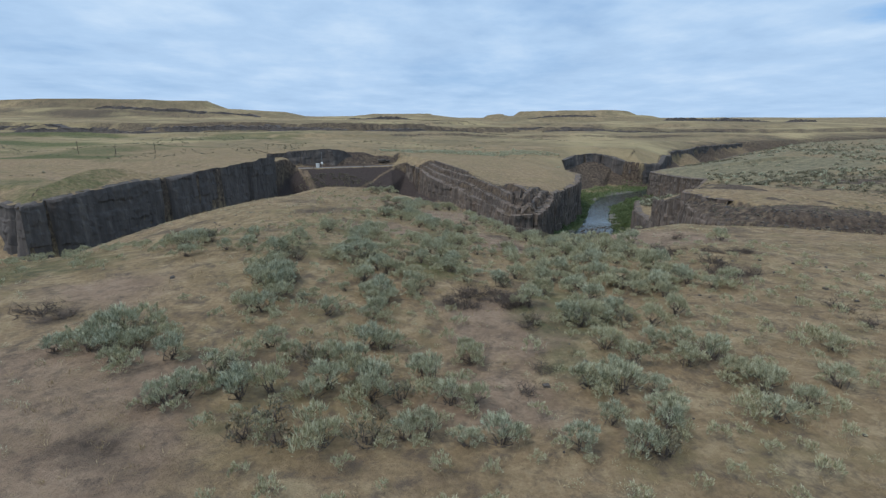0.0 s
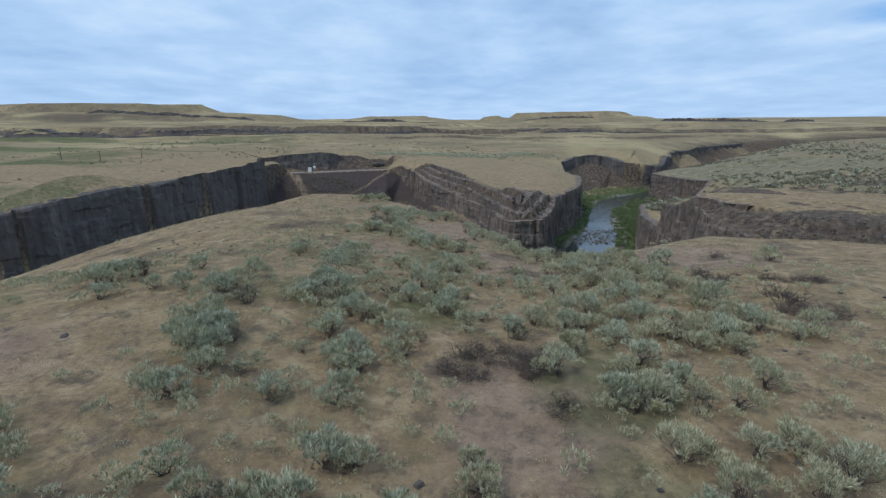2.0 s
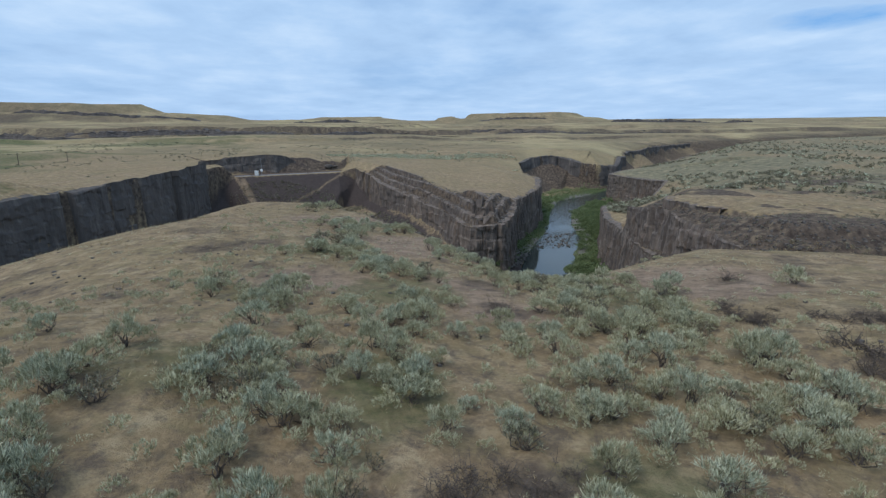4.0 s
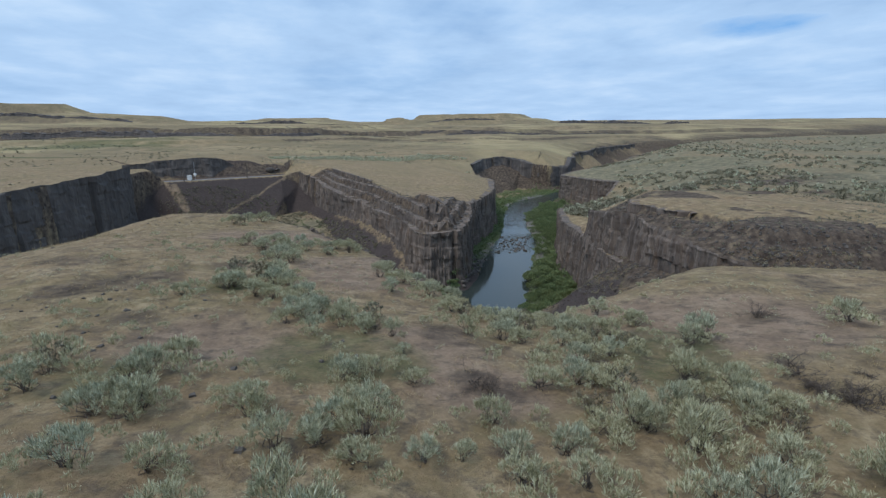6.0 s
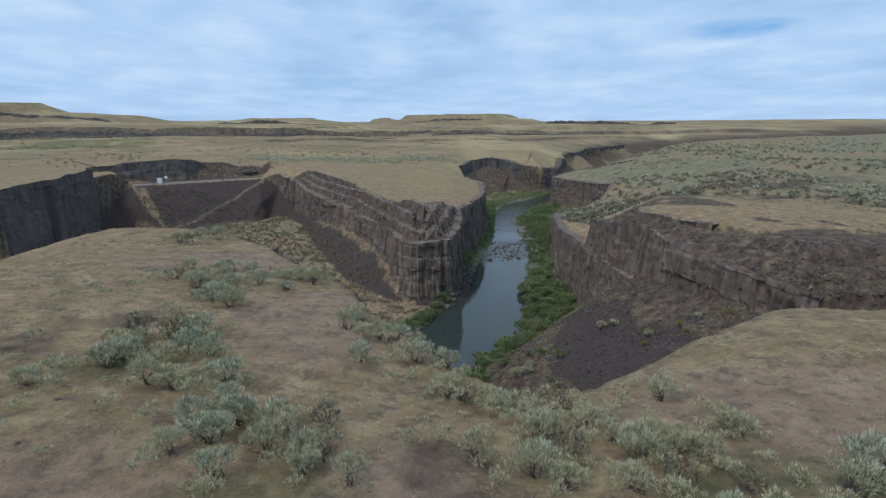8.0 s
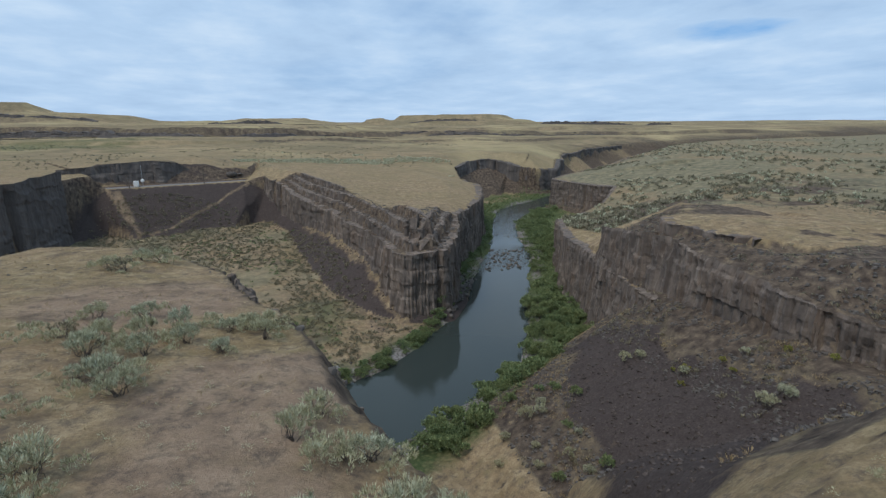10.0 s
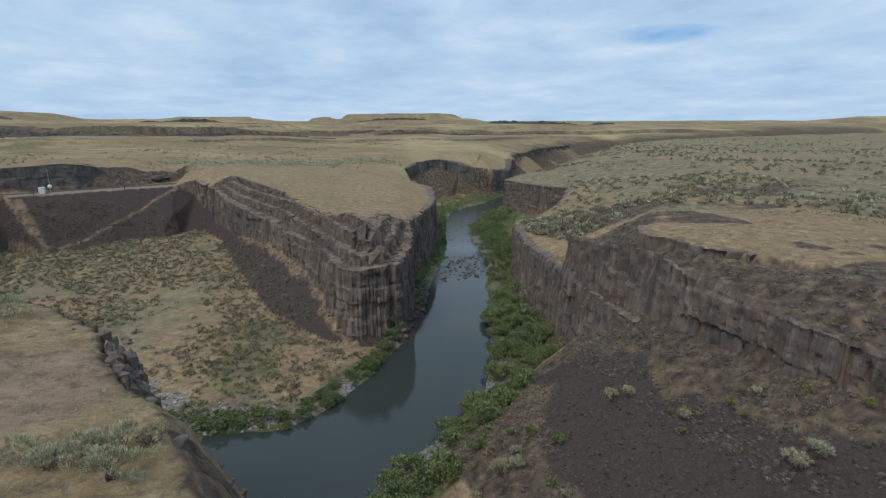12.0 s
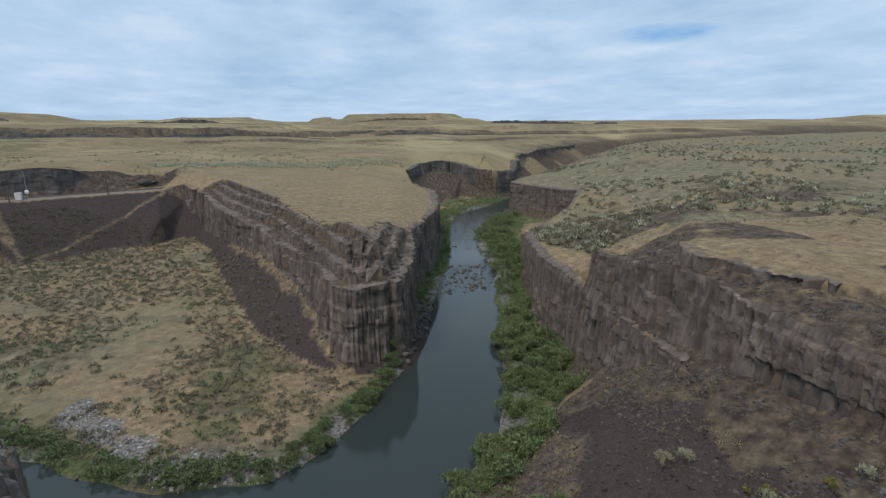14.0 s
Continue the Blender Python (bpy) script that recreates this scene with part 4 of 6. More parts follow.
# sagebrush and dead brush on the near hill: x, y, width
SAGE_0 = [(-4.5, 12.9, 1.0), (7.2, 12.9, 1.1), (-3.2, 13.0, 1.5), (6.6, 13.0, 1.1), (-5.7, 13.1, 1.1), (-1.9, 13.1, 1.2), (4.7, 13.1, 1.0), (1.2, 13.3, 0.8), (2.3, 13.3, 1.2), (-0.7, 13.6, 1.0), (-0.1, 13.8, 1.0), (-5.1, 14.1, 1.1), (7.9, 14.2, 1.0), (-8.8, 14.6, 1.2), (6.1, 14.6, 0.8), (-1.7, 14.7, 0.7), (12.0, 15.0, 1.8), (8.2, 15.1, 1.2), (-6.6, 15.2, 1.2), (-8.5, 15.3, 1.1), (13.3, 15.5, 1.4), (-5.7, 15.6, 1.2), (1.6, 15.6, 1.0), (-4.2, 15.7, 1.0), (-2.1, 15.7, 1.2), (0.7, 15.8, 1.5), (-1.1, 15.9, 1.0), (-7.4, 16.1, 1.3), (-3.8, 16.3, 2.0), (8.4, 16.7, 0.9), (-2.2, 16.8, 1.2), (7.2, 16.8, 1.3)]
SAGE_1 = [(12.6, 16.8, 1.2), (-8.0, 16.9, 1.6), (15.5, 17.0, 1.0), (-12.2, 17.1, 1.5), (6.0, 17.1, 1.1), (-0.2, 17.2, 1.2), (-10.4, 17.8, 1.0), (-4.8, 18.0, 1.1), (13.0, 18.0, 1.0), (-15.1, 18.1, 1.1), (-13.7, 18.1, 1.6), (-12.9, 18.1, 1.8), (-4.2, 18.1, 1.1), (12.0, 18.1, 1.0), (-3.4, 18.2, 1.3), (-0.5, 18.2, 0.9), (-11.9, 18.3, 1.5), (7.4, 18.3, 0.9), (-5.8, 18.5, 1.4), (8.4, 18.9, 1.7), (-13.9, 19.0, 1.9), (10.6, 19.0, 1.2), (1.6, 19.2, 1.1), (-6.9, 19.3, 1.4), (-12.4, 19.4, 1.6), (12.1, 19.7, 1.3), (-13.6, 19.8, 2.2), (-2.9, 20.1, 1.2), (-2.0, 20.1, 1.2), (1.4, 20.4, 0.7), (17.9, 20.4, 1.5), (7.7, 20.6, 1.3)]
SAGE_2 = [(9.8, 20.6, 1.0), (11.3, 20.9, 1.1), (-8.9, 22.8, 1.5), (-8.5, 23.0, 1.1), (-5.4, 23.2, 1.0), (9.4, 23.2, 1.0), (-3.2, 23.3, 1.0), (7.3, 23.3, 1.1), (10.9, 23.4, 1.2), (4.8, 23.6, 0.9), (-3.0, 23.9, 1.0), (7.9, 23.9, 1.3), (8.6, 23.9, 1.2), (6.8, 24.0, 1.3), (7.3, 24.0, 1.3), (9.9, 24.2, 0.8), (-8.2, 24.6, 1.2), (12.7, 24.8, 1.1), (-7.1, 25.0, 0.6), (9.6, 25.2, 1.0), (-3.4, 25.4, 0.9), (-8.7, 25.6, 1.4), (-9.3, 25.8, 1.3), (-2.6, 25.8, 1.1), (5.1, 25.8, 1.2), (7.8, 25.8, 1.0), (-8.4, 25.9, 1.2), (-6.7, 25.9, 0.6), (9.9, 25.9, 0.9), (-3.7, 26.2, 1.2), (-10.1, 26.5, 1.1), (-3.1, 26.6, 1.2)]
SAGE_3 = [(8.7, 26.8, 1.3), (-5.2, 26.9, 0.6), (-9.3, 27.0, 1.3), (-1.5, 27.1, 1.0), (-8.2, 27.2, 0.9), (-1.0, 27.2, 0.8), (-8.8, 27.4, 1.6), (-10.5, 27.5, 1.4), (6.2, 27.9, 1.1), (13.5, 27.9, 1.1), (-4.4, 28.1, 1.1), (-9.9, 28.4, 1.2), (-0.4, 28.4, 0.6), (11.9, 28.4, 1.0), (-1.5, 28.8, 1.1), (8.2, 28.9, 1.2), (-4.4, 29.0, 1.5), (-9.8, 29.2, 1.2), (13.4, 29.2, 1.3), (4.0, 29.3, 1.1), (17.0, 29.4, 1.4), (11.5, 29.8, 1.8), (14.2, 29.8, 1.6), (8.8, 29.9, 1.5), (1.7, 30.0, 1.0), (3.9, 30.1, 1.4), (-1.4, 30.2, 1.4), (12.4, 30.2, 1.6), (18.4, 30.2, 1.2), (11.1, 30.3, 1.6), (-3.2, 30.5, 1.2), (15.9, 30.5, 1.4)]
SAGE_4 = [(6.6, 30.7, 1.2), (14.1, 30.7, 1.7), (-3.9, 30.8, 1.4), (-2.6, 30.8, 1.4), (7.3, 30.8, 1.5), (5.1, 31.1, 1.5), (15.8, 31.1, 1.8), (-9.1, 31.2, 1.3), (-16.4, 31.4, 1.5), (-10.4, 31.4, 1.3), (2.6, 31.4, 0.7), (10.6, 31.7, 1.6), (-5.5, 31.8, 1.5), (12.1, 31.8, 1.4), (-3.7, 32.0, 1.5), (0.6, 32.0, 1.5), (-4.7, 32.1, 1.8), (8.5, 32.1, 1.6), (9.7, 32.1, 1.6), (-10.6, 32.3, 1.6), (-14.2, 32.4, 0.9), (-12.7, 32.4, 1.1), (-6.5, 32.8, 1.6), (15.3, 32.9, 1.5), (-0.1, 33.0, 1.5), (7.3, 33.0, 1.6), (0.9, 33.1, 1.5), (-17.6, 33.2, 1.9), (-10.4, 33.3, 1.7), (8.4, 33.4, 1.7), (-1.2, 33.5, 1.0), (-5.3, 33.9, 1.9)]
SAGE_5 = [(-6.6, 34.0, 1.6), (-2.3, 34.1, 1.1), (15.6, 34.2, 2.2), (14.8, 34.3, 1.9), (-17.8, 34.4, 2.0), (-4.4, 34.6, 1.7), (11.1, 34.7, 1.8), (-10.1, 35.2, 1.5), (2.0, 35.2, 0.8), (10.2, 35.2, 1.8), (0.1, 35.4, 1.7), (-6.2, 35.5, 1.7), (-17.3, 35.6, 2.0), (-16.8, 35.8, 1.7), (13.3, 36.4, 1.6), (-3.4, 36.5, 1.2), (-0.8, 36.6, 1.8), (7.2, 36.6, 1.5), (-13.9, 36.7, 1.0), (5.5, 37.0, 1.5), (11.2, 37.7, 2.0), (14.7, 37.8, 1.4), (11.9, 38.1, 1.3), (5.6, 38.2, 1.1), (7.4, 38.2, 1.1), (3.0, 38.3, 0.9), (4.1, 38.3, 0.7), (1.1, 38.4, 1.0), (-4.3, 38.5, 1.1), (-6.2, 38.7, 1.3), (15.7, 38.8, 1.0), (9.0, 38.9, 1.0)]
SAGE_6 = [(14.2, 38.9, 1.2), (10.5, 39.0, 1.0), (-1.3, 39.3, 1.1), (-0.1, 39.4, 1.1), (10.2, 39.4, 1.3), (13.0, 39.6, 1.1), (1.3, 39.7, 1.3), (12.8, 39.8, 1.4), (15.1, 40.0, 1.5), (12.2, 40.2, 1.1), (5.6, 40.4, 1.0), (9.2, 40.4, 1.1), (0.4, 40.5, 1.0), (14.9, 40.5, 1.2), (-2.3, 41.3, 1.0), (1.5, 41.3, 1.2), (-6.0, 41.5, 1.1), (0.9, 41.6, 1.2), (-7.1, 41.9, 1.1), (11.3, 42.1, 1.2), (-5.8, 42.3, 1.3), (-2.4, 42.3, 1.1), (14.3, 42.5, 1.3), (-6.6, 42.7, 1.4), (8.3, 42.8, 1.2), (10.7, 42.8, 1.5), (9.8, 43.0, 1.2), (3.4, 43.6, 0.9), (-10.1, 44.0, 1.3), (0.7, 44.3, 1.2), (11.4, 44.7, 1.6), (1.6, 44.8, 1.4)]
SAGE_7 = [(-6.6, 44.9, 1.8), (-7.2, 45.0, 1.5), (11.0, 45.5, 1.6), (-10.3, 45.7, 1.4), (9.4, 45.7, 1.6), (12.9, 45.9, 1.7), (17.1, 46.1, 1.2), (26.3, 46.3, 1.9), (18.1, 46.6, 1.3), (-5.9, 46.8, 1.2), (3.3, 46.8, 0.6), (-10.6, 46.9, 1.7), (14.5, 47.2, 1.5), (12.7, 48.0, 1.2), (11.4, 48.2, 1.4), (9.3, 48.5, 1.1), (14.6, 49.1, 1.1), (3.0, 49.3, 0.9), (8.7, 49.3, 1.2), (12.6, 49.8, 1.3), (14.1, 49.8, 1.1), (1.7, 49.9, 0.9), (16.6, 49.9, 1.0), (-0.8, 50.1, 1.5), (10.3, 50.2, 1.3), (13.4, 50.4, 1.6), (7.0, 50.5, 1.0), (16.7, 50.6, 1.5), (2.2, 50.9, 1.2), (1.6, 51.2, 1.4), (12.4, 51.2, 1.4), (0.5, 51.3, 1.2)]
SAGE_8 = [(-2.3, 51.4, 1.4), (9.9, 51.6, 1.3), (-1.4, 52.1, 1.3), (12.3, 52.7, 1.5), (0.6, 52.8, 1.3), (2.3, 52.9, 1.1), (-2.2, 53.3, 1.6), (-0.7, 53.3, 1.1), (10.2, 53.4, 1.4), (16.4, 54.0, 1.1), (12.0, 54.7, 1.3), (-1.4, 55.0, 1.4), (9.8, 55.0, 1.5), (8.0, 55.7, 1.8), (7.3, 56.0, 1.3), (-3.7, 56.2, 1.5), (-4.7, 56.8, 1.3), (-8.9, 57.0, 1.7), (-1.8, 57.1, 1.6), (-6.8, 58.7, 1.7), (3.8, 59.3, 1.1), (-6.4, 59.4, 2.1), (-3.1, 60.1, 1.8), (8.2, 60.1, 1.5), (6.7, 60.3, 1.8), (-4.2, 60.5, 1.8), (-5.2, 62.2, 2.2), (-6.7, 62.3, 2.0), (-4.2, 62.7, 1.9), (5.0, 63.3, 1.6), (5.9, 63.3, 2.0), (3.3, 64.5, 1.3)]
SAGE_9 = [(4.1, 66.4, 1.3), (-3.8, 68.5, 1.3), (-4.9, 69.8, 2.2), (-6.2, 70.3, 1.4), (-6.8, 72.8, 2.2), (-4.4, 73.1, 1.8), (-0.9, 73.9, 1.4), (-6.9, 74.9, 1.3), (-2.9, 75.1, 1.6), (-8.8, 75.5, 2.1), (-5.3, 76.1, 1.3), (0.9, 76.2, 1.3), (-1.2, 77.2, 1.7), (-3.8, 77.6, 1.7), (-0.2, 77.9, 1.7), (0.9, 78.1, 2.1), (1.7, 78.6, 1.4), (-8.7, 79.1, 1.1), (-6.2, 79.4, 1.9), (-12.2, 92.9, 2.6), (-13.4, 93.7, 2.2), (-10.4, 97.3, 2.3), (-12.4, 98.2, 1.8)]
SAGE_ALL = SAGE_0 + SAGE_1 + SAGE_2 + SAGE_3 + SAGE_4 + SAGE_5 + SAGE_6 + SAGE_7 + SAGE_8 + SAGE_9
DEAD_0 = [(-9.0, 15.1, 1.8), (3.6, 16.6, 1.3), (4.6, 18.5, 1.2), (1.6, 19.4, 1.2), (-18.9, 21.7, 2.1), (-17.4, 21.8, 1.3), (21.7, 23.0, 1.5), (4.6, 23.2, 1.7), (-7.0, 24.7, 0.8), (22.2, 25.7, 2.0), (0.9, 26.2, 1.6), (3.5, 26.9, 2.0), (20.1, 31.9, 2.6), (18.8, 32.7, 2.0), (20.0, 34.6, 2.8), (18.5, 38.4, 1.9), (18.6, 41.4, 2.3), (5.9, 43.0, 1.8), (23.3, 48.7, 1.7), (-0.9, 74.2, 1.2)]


used = set()


def on_sheet(x, y):
    """The ground sheet's height, straight between its grid lines."""
    x, y = np.asarray(x, float), np.asarray(y, float)
    i, j = np.clip(np.searchsorted(gx, x) - 1, 0, len(gx) - 2), np.clip(np.searchsorted(gy, y) - 1, 0, len(gy) - 2)
    u, v = (x - gx[i]) / (gx[i + 1] - gx[i]), (y - gy[j]) / (gy[j + 1] - gy[j])
    return (GZ[j, i] * (1 - u) + GZ[j, i + 1] * u) * (1 - v) + (GZ[j + 1, i] * (1 - u) + GZ[j + 1, i + 1] * u) * v


def ground_z(x, y):
    return float(on_sheet(x, y))


# ---- broken rock bands across the far hills ----
def rock_band(points, tall, depth, seed, share=0.0, spacing=1.6):
    """A jagged outcrop along a line: steep broken face, buried back; it sinks under the grass in places."""
    p = np.asarray(points, float)
    d = np.r_[0, np.cumsum(np.hypot(*np.diff(p, axis=0).T))]
    s = np.arange(0, d[-1], spacing)
    x, y = np.interp(s, d, p[:, 0]), np.interp(s, d, p[:, 1]) + 9 * fbm(s, 0 * s, 60, seed, 4) + 2.5 * fbm(s, 0 * s, 9, seed + 1, 3)
    up = np.clip(fbm(s, 0 * s, 75, seed + 2, 4) * 1.6 + 0.55 + share, 0.0, 1.0) * step(0, 12, s) * step(0, 12, d[-1] - s)
    h = tall * up * (0.8 + 0.35 * np.floor(3 * vnoise(s / 7, 0 * s, seed + 3)) / 2 + 0.25 * fbm(s, 0 * s, 4, seed + 4, 2)) - 0.9 * (up < 0.12)
    z = on_sheet(x, y - 9)
    z = np.convolve(np.pad(z, 12, mode="edge"), np.ones(25) / 25, "valid")
    y = y - 5
    rows = []
    for f, back in ((-0.5, -0.9), (0.3, -0.25), (0.34, 0.35), (0.66, 0.5), (0.7, 1.0), (1.0, 1.15)):
        jag = 0.7 * fbm(s, 0 * s + 31 * f, 5, seed + 5, 3)
        rows.append(np.stack([x + 0 * f, y + back * tall * 0.35 + jag, z + h * f], -1))
    yb = y + depth + 6
    rows.append(np.stack([x, yb, np.minimum(on_sheet(x, yb) - 0.4, z + h)], -1))
    g = np.stack(rows, 0)
    return tagged(new("rock_band", mesh_of("rock_band", g.reshape(-1, 3), grid_faces(*g.shape[:2]), STAINED_SHADED, smooth=False)),
                  "broken dark basalt band along the grassy hillside", "rock band", kind="structure")


BANDS = [([(-560, 548), (-464, 542), (-413, 534), (-345, 548), (-306, 540), (-270, 539), (-209, 549), (-136, 543), (-99, 533), (-60, 552), (-20, 580)], 5.0, 16, 401, -0.2),
         ([(-420, 505), (-330, 498), (-280, 470), (-215, 500), (-150, 508)], 4.0, 10, 402, -0.25),
         ([(30, 676), (60, 682), (130, 688), (220, 687), (290, 692), (345, 700)], 4.2, 14, 403, 0.3),
         ([(120, 655), (210, 660), (330, 668), (430, 690)], 2.6, 10, 404, -0.4),
         ([(-640, 900), (-490, 908), (-420, 918), (-330, 938)], 6.0, 14, 405, -0.2),
         ([(-180, 905), (-60, 930), (40, 960)], 5.0, 14, 406, -0.25),
         ([(190, 1290), (330, 1275), (480, 1290)], 6.0, 18, 407, -0.2),
         ([(420, 1030), (560, 1060), (760, 1080)], 6.0, 18, 408, -0.15),
         ([(-10, 600), (30, 612), (70, 600)], 2.0, 8, 409, -0.3)]
for args in BANDS:
    rock_band(*args)


def put(model, x, y, size, label, category, group, rng, sink=0.03, z=None, lean=6):
    m = pose(x, y, (ground_z(x, y) if z is None else z) - sink, rng.uniform(-lean, lean), rng.uniform(-lean, lean), rng.uniform(0, 360))
    m = m @ Matrix.Diagonal((size * rng.uniform(0.9, 1.12), size * rng.uniform(0.9, 1.12), size * rng.uniform(0.85, 1.15), 1))
    if model.name in used:
        ob = copy_thing(model, m)
    else:
        ob = model
        used.add(model.name)
    ob.matrix_basis = m
    return tagged(ob, label, category, group)


rng = np.random.default_rng(11)
SAGE_LABELS = ["grey-green sagebrush growing on dry hillside grass", "rounded silvery sagebrush on bare brown soil"]
beside = []      # smaller bushes leaning on the large ones
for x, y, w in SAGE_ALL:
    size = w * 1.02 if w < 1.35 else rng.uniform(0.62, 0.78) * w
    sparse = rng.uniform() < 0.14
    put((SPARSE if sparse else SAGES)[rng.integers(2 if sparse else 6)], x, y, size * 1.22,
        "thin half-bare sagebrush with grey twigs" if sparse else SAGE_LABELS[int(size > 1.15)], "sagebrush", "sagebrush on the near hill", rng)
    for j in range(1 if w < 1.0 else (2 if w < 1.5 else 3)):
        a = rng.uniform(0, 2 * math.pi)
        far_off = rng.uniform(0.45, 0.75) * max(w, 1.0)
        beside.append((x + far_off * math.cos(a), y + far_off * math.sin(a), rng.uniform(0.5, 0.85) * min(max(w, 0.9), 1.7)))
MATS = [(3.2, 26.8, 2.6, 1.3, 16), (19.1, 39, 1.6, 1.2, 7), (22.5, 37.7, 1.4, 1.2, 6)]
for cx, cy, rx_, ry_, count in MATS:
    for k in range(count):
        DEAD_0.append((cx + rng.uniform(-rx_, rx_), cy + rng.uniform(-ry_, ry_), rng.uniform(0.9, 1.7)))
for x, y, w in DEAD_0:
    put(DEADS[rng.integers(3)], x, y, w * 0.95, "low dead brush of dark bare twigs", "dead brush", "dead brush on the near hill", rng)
for x, y, w in ((39.5, 99, 1.6), (40.8, 98, 1.5), (42, 81, 2.0), (43.5, 80.5, 1.8), (41.5, 91, 1.4), (46, 88, 1.2)):
    put(SAGES[rng.integers(6)], x, y, w, "pale sagebrush on dark scree", "sagebrush", "sagebrush on the scree", rng)
for x, y, w in ((27.2, 99.8, 2.2), (28.5, 98.6, 1.8), (28.2, 86.2, 1.5), (28, 90, 1.6), (26, 94, 1.3), (24, 99, 1.5), (25, 91, 1.4), (29.5, 101, 1.4), (22, 95, 1.3), (30, 92, 1.2)):
    put(SAGES[rng.integers(6)], x, y, w, "pale sagebrush on the valley floor", "sagebrush", "sagebrush on the valley floor", rng)
for x, y, w in ((31.9, 102.3, 2.0), (33, 98.5, 1.9), (29.8, 94.2, 1.6), (29.7, 85.5, 1.8), (27.3, 106, 2.2), (24, 105, 2.4), (30.5, 104, 1.8), (26, 88, 1.6)):
    put(WILLOWS[rng.integers(4)], x, y, w, "green leafy shrub on the valley floor", "green shrub", "green shrubs on the valley floor", rng)
for x, y, w in ((40.5, 90, 1.0), (42, 91.5, 1.2), (44.5, 89, 1.1), (48, 85, 1.2), (43.8, 87, 0.9), (49, 81, 1.1), (41.2, 92.5, 0.9)):
    put(RABBITS[int(10 * w) % 2], x, y, w, "yellow-green rabbitbrush on dark scree", "rabbitbrush", "rabbitbrush on the scree", rng)


# ---- shrubs along the river ----
def beside_river(rng, first, last, side_sign, out_low, out_high, count):
    """Places beside the river's middle line, between two of its points."""
    seg = np.array(RIVER[first:last + 1])
    d = np.r_[0, np.cumsum(np.hypot(*np.diff(seg[:, :2], axis=0).T))]
    res = []
    for s in rng.uniform(0, d[-1], count):
        q = np.array([np.interp(s, d, seg[:, k]) for k in range(3)])
        e = np.array([np.interp(s + 0.5, d, seg[:, k]) for k in range(2)]) - np.array([np.interp(s - 0.5, d, seg[:, k]) for k in range(2)])
        e = e / (np.linalg.norm(e) + 1e-9)
        off = (q[2] + rng.uniform(out_low, out_high)) * side_sign
        res.append((q[0] + e[1] * off, q[1] - e[0] * off))
    return res


rng = np.random.default_rng(13)
# the middle line runs downstream: plus is the bank under the mesa, minus the bank under the right cliff
banks = [(4, 9, 1, 0.5, 7.5, 60), (9, 13, 1, 0.3, 3.2, 80), (9, 12, -1, 0, 13, 170), (11, 14, -1, 0.3, 9, 100), (4, 9, -1, 0.2, 12.5, 210), (13, 17, 1, 0.2, 4.2, 120)]
far_willows, near_willows = [], 0
for first, last, sgn, lo, hi, count in banks:
    for x, y in beside_river(rng, first, last, sgn, lo, hi, count):
        z = ground_z(x, y)
        if z < 7.3 or z > 12.5:
            continue
        size = rng.uniform(1.7, 3.9) if sgn < 0 else rng.uniform(1.2, 2.7)
        if y < 178 and near_willows < 290:
            near_willows += 1
            put(WILLOWS[rng.integers(4)], x, y, size, "leafy green willow shrub on the river bank", "willow shrub", "willow shrubs along the river", rng, 0.1, z)
        else:
            far_willows.append((x, y, size))


# ---- joined low plants, past counting ----
def thicket(name, places, sizes, per, mat, label, category, rng, tall=0.7, leaf=0.34, wide=0.16):
    x, y = places
    z = on_sheet(x, y)
    n = len(x)
    d = unit(rng.normal(size=(n, per, 3)) + np.array([0, 0, 0.5]))
    d[..., 2] = np.abs(d[..., 2])
    s = sizes[:, None, None]
    at = np.stack([x, y, z - 0.03], -1)[:, None] + d * s * np.array([0.36, 0.36, tall * 0.5]) * rng.uniform(0.3, 1, (n, per, 1))
    way = unit(d + np.array([0, 0, 0.7]) + 0.5 * rng.normal(size=d.shape))
    ls = np.repeat(sizes, per)
    v, f = blades(at.reshape(-1, 3), way.reshape(-1, 3), leaf * ls * rng.uniform(0.6, 1.3, n * per), wide * ls, rng)
    return tagged(new(name, mesh_of(name, v, f, mat, smooth=False)), label, category, kind="stuff")


def scatter(rng, count, x0, x1, y0, y1, keep):
    x, y = rng.uniform(x0, x1, count), rng.uniform(y0, y1, count)
    ok = keep(x, y)
    return x[ok], y[ok]


def inside(poly, margin):
    return lambda x, y: along(poly, x, y)[0] > margin


rng = np.random.default_rng(17)
on_hill = inside(NEAR_LAND, 1.0)
# small sagebrush between the large ones
p = scatter(rng, 4600, -45, 55, 8, 106, lambda x, y: on_hill(x, y) & (fbm(x, y, 9, 131) + 0.25 * bump(x, y, 12, 45, 8, 30) + 0.2 * bump(x, y, -2, 20, 12, 16) > 0.12 + 0.25 * step(75, 95, y)))
thicket("small_sagebrush", p, rng.uniform(0.3, 0.75, len(p[0])), 60, SAGE_LEAF, "small grey-green sagebrush scattered between the bushes", "sagebrush", rng, 0.75, 0.11, 0.026)


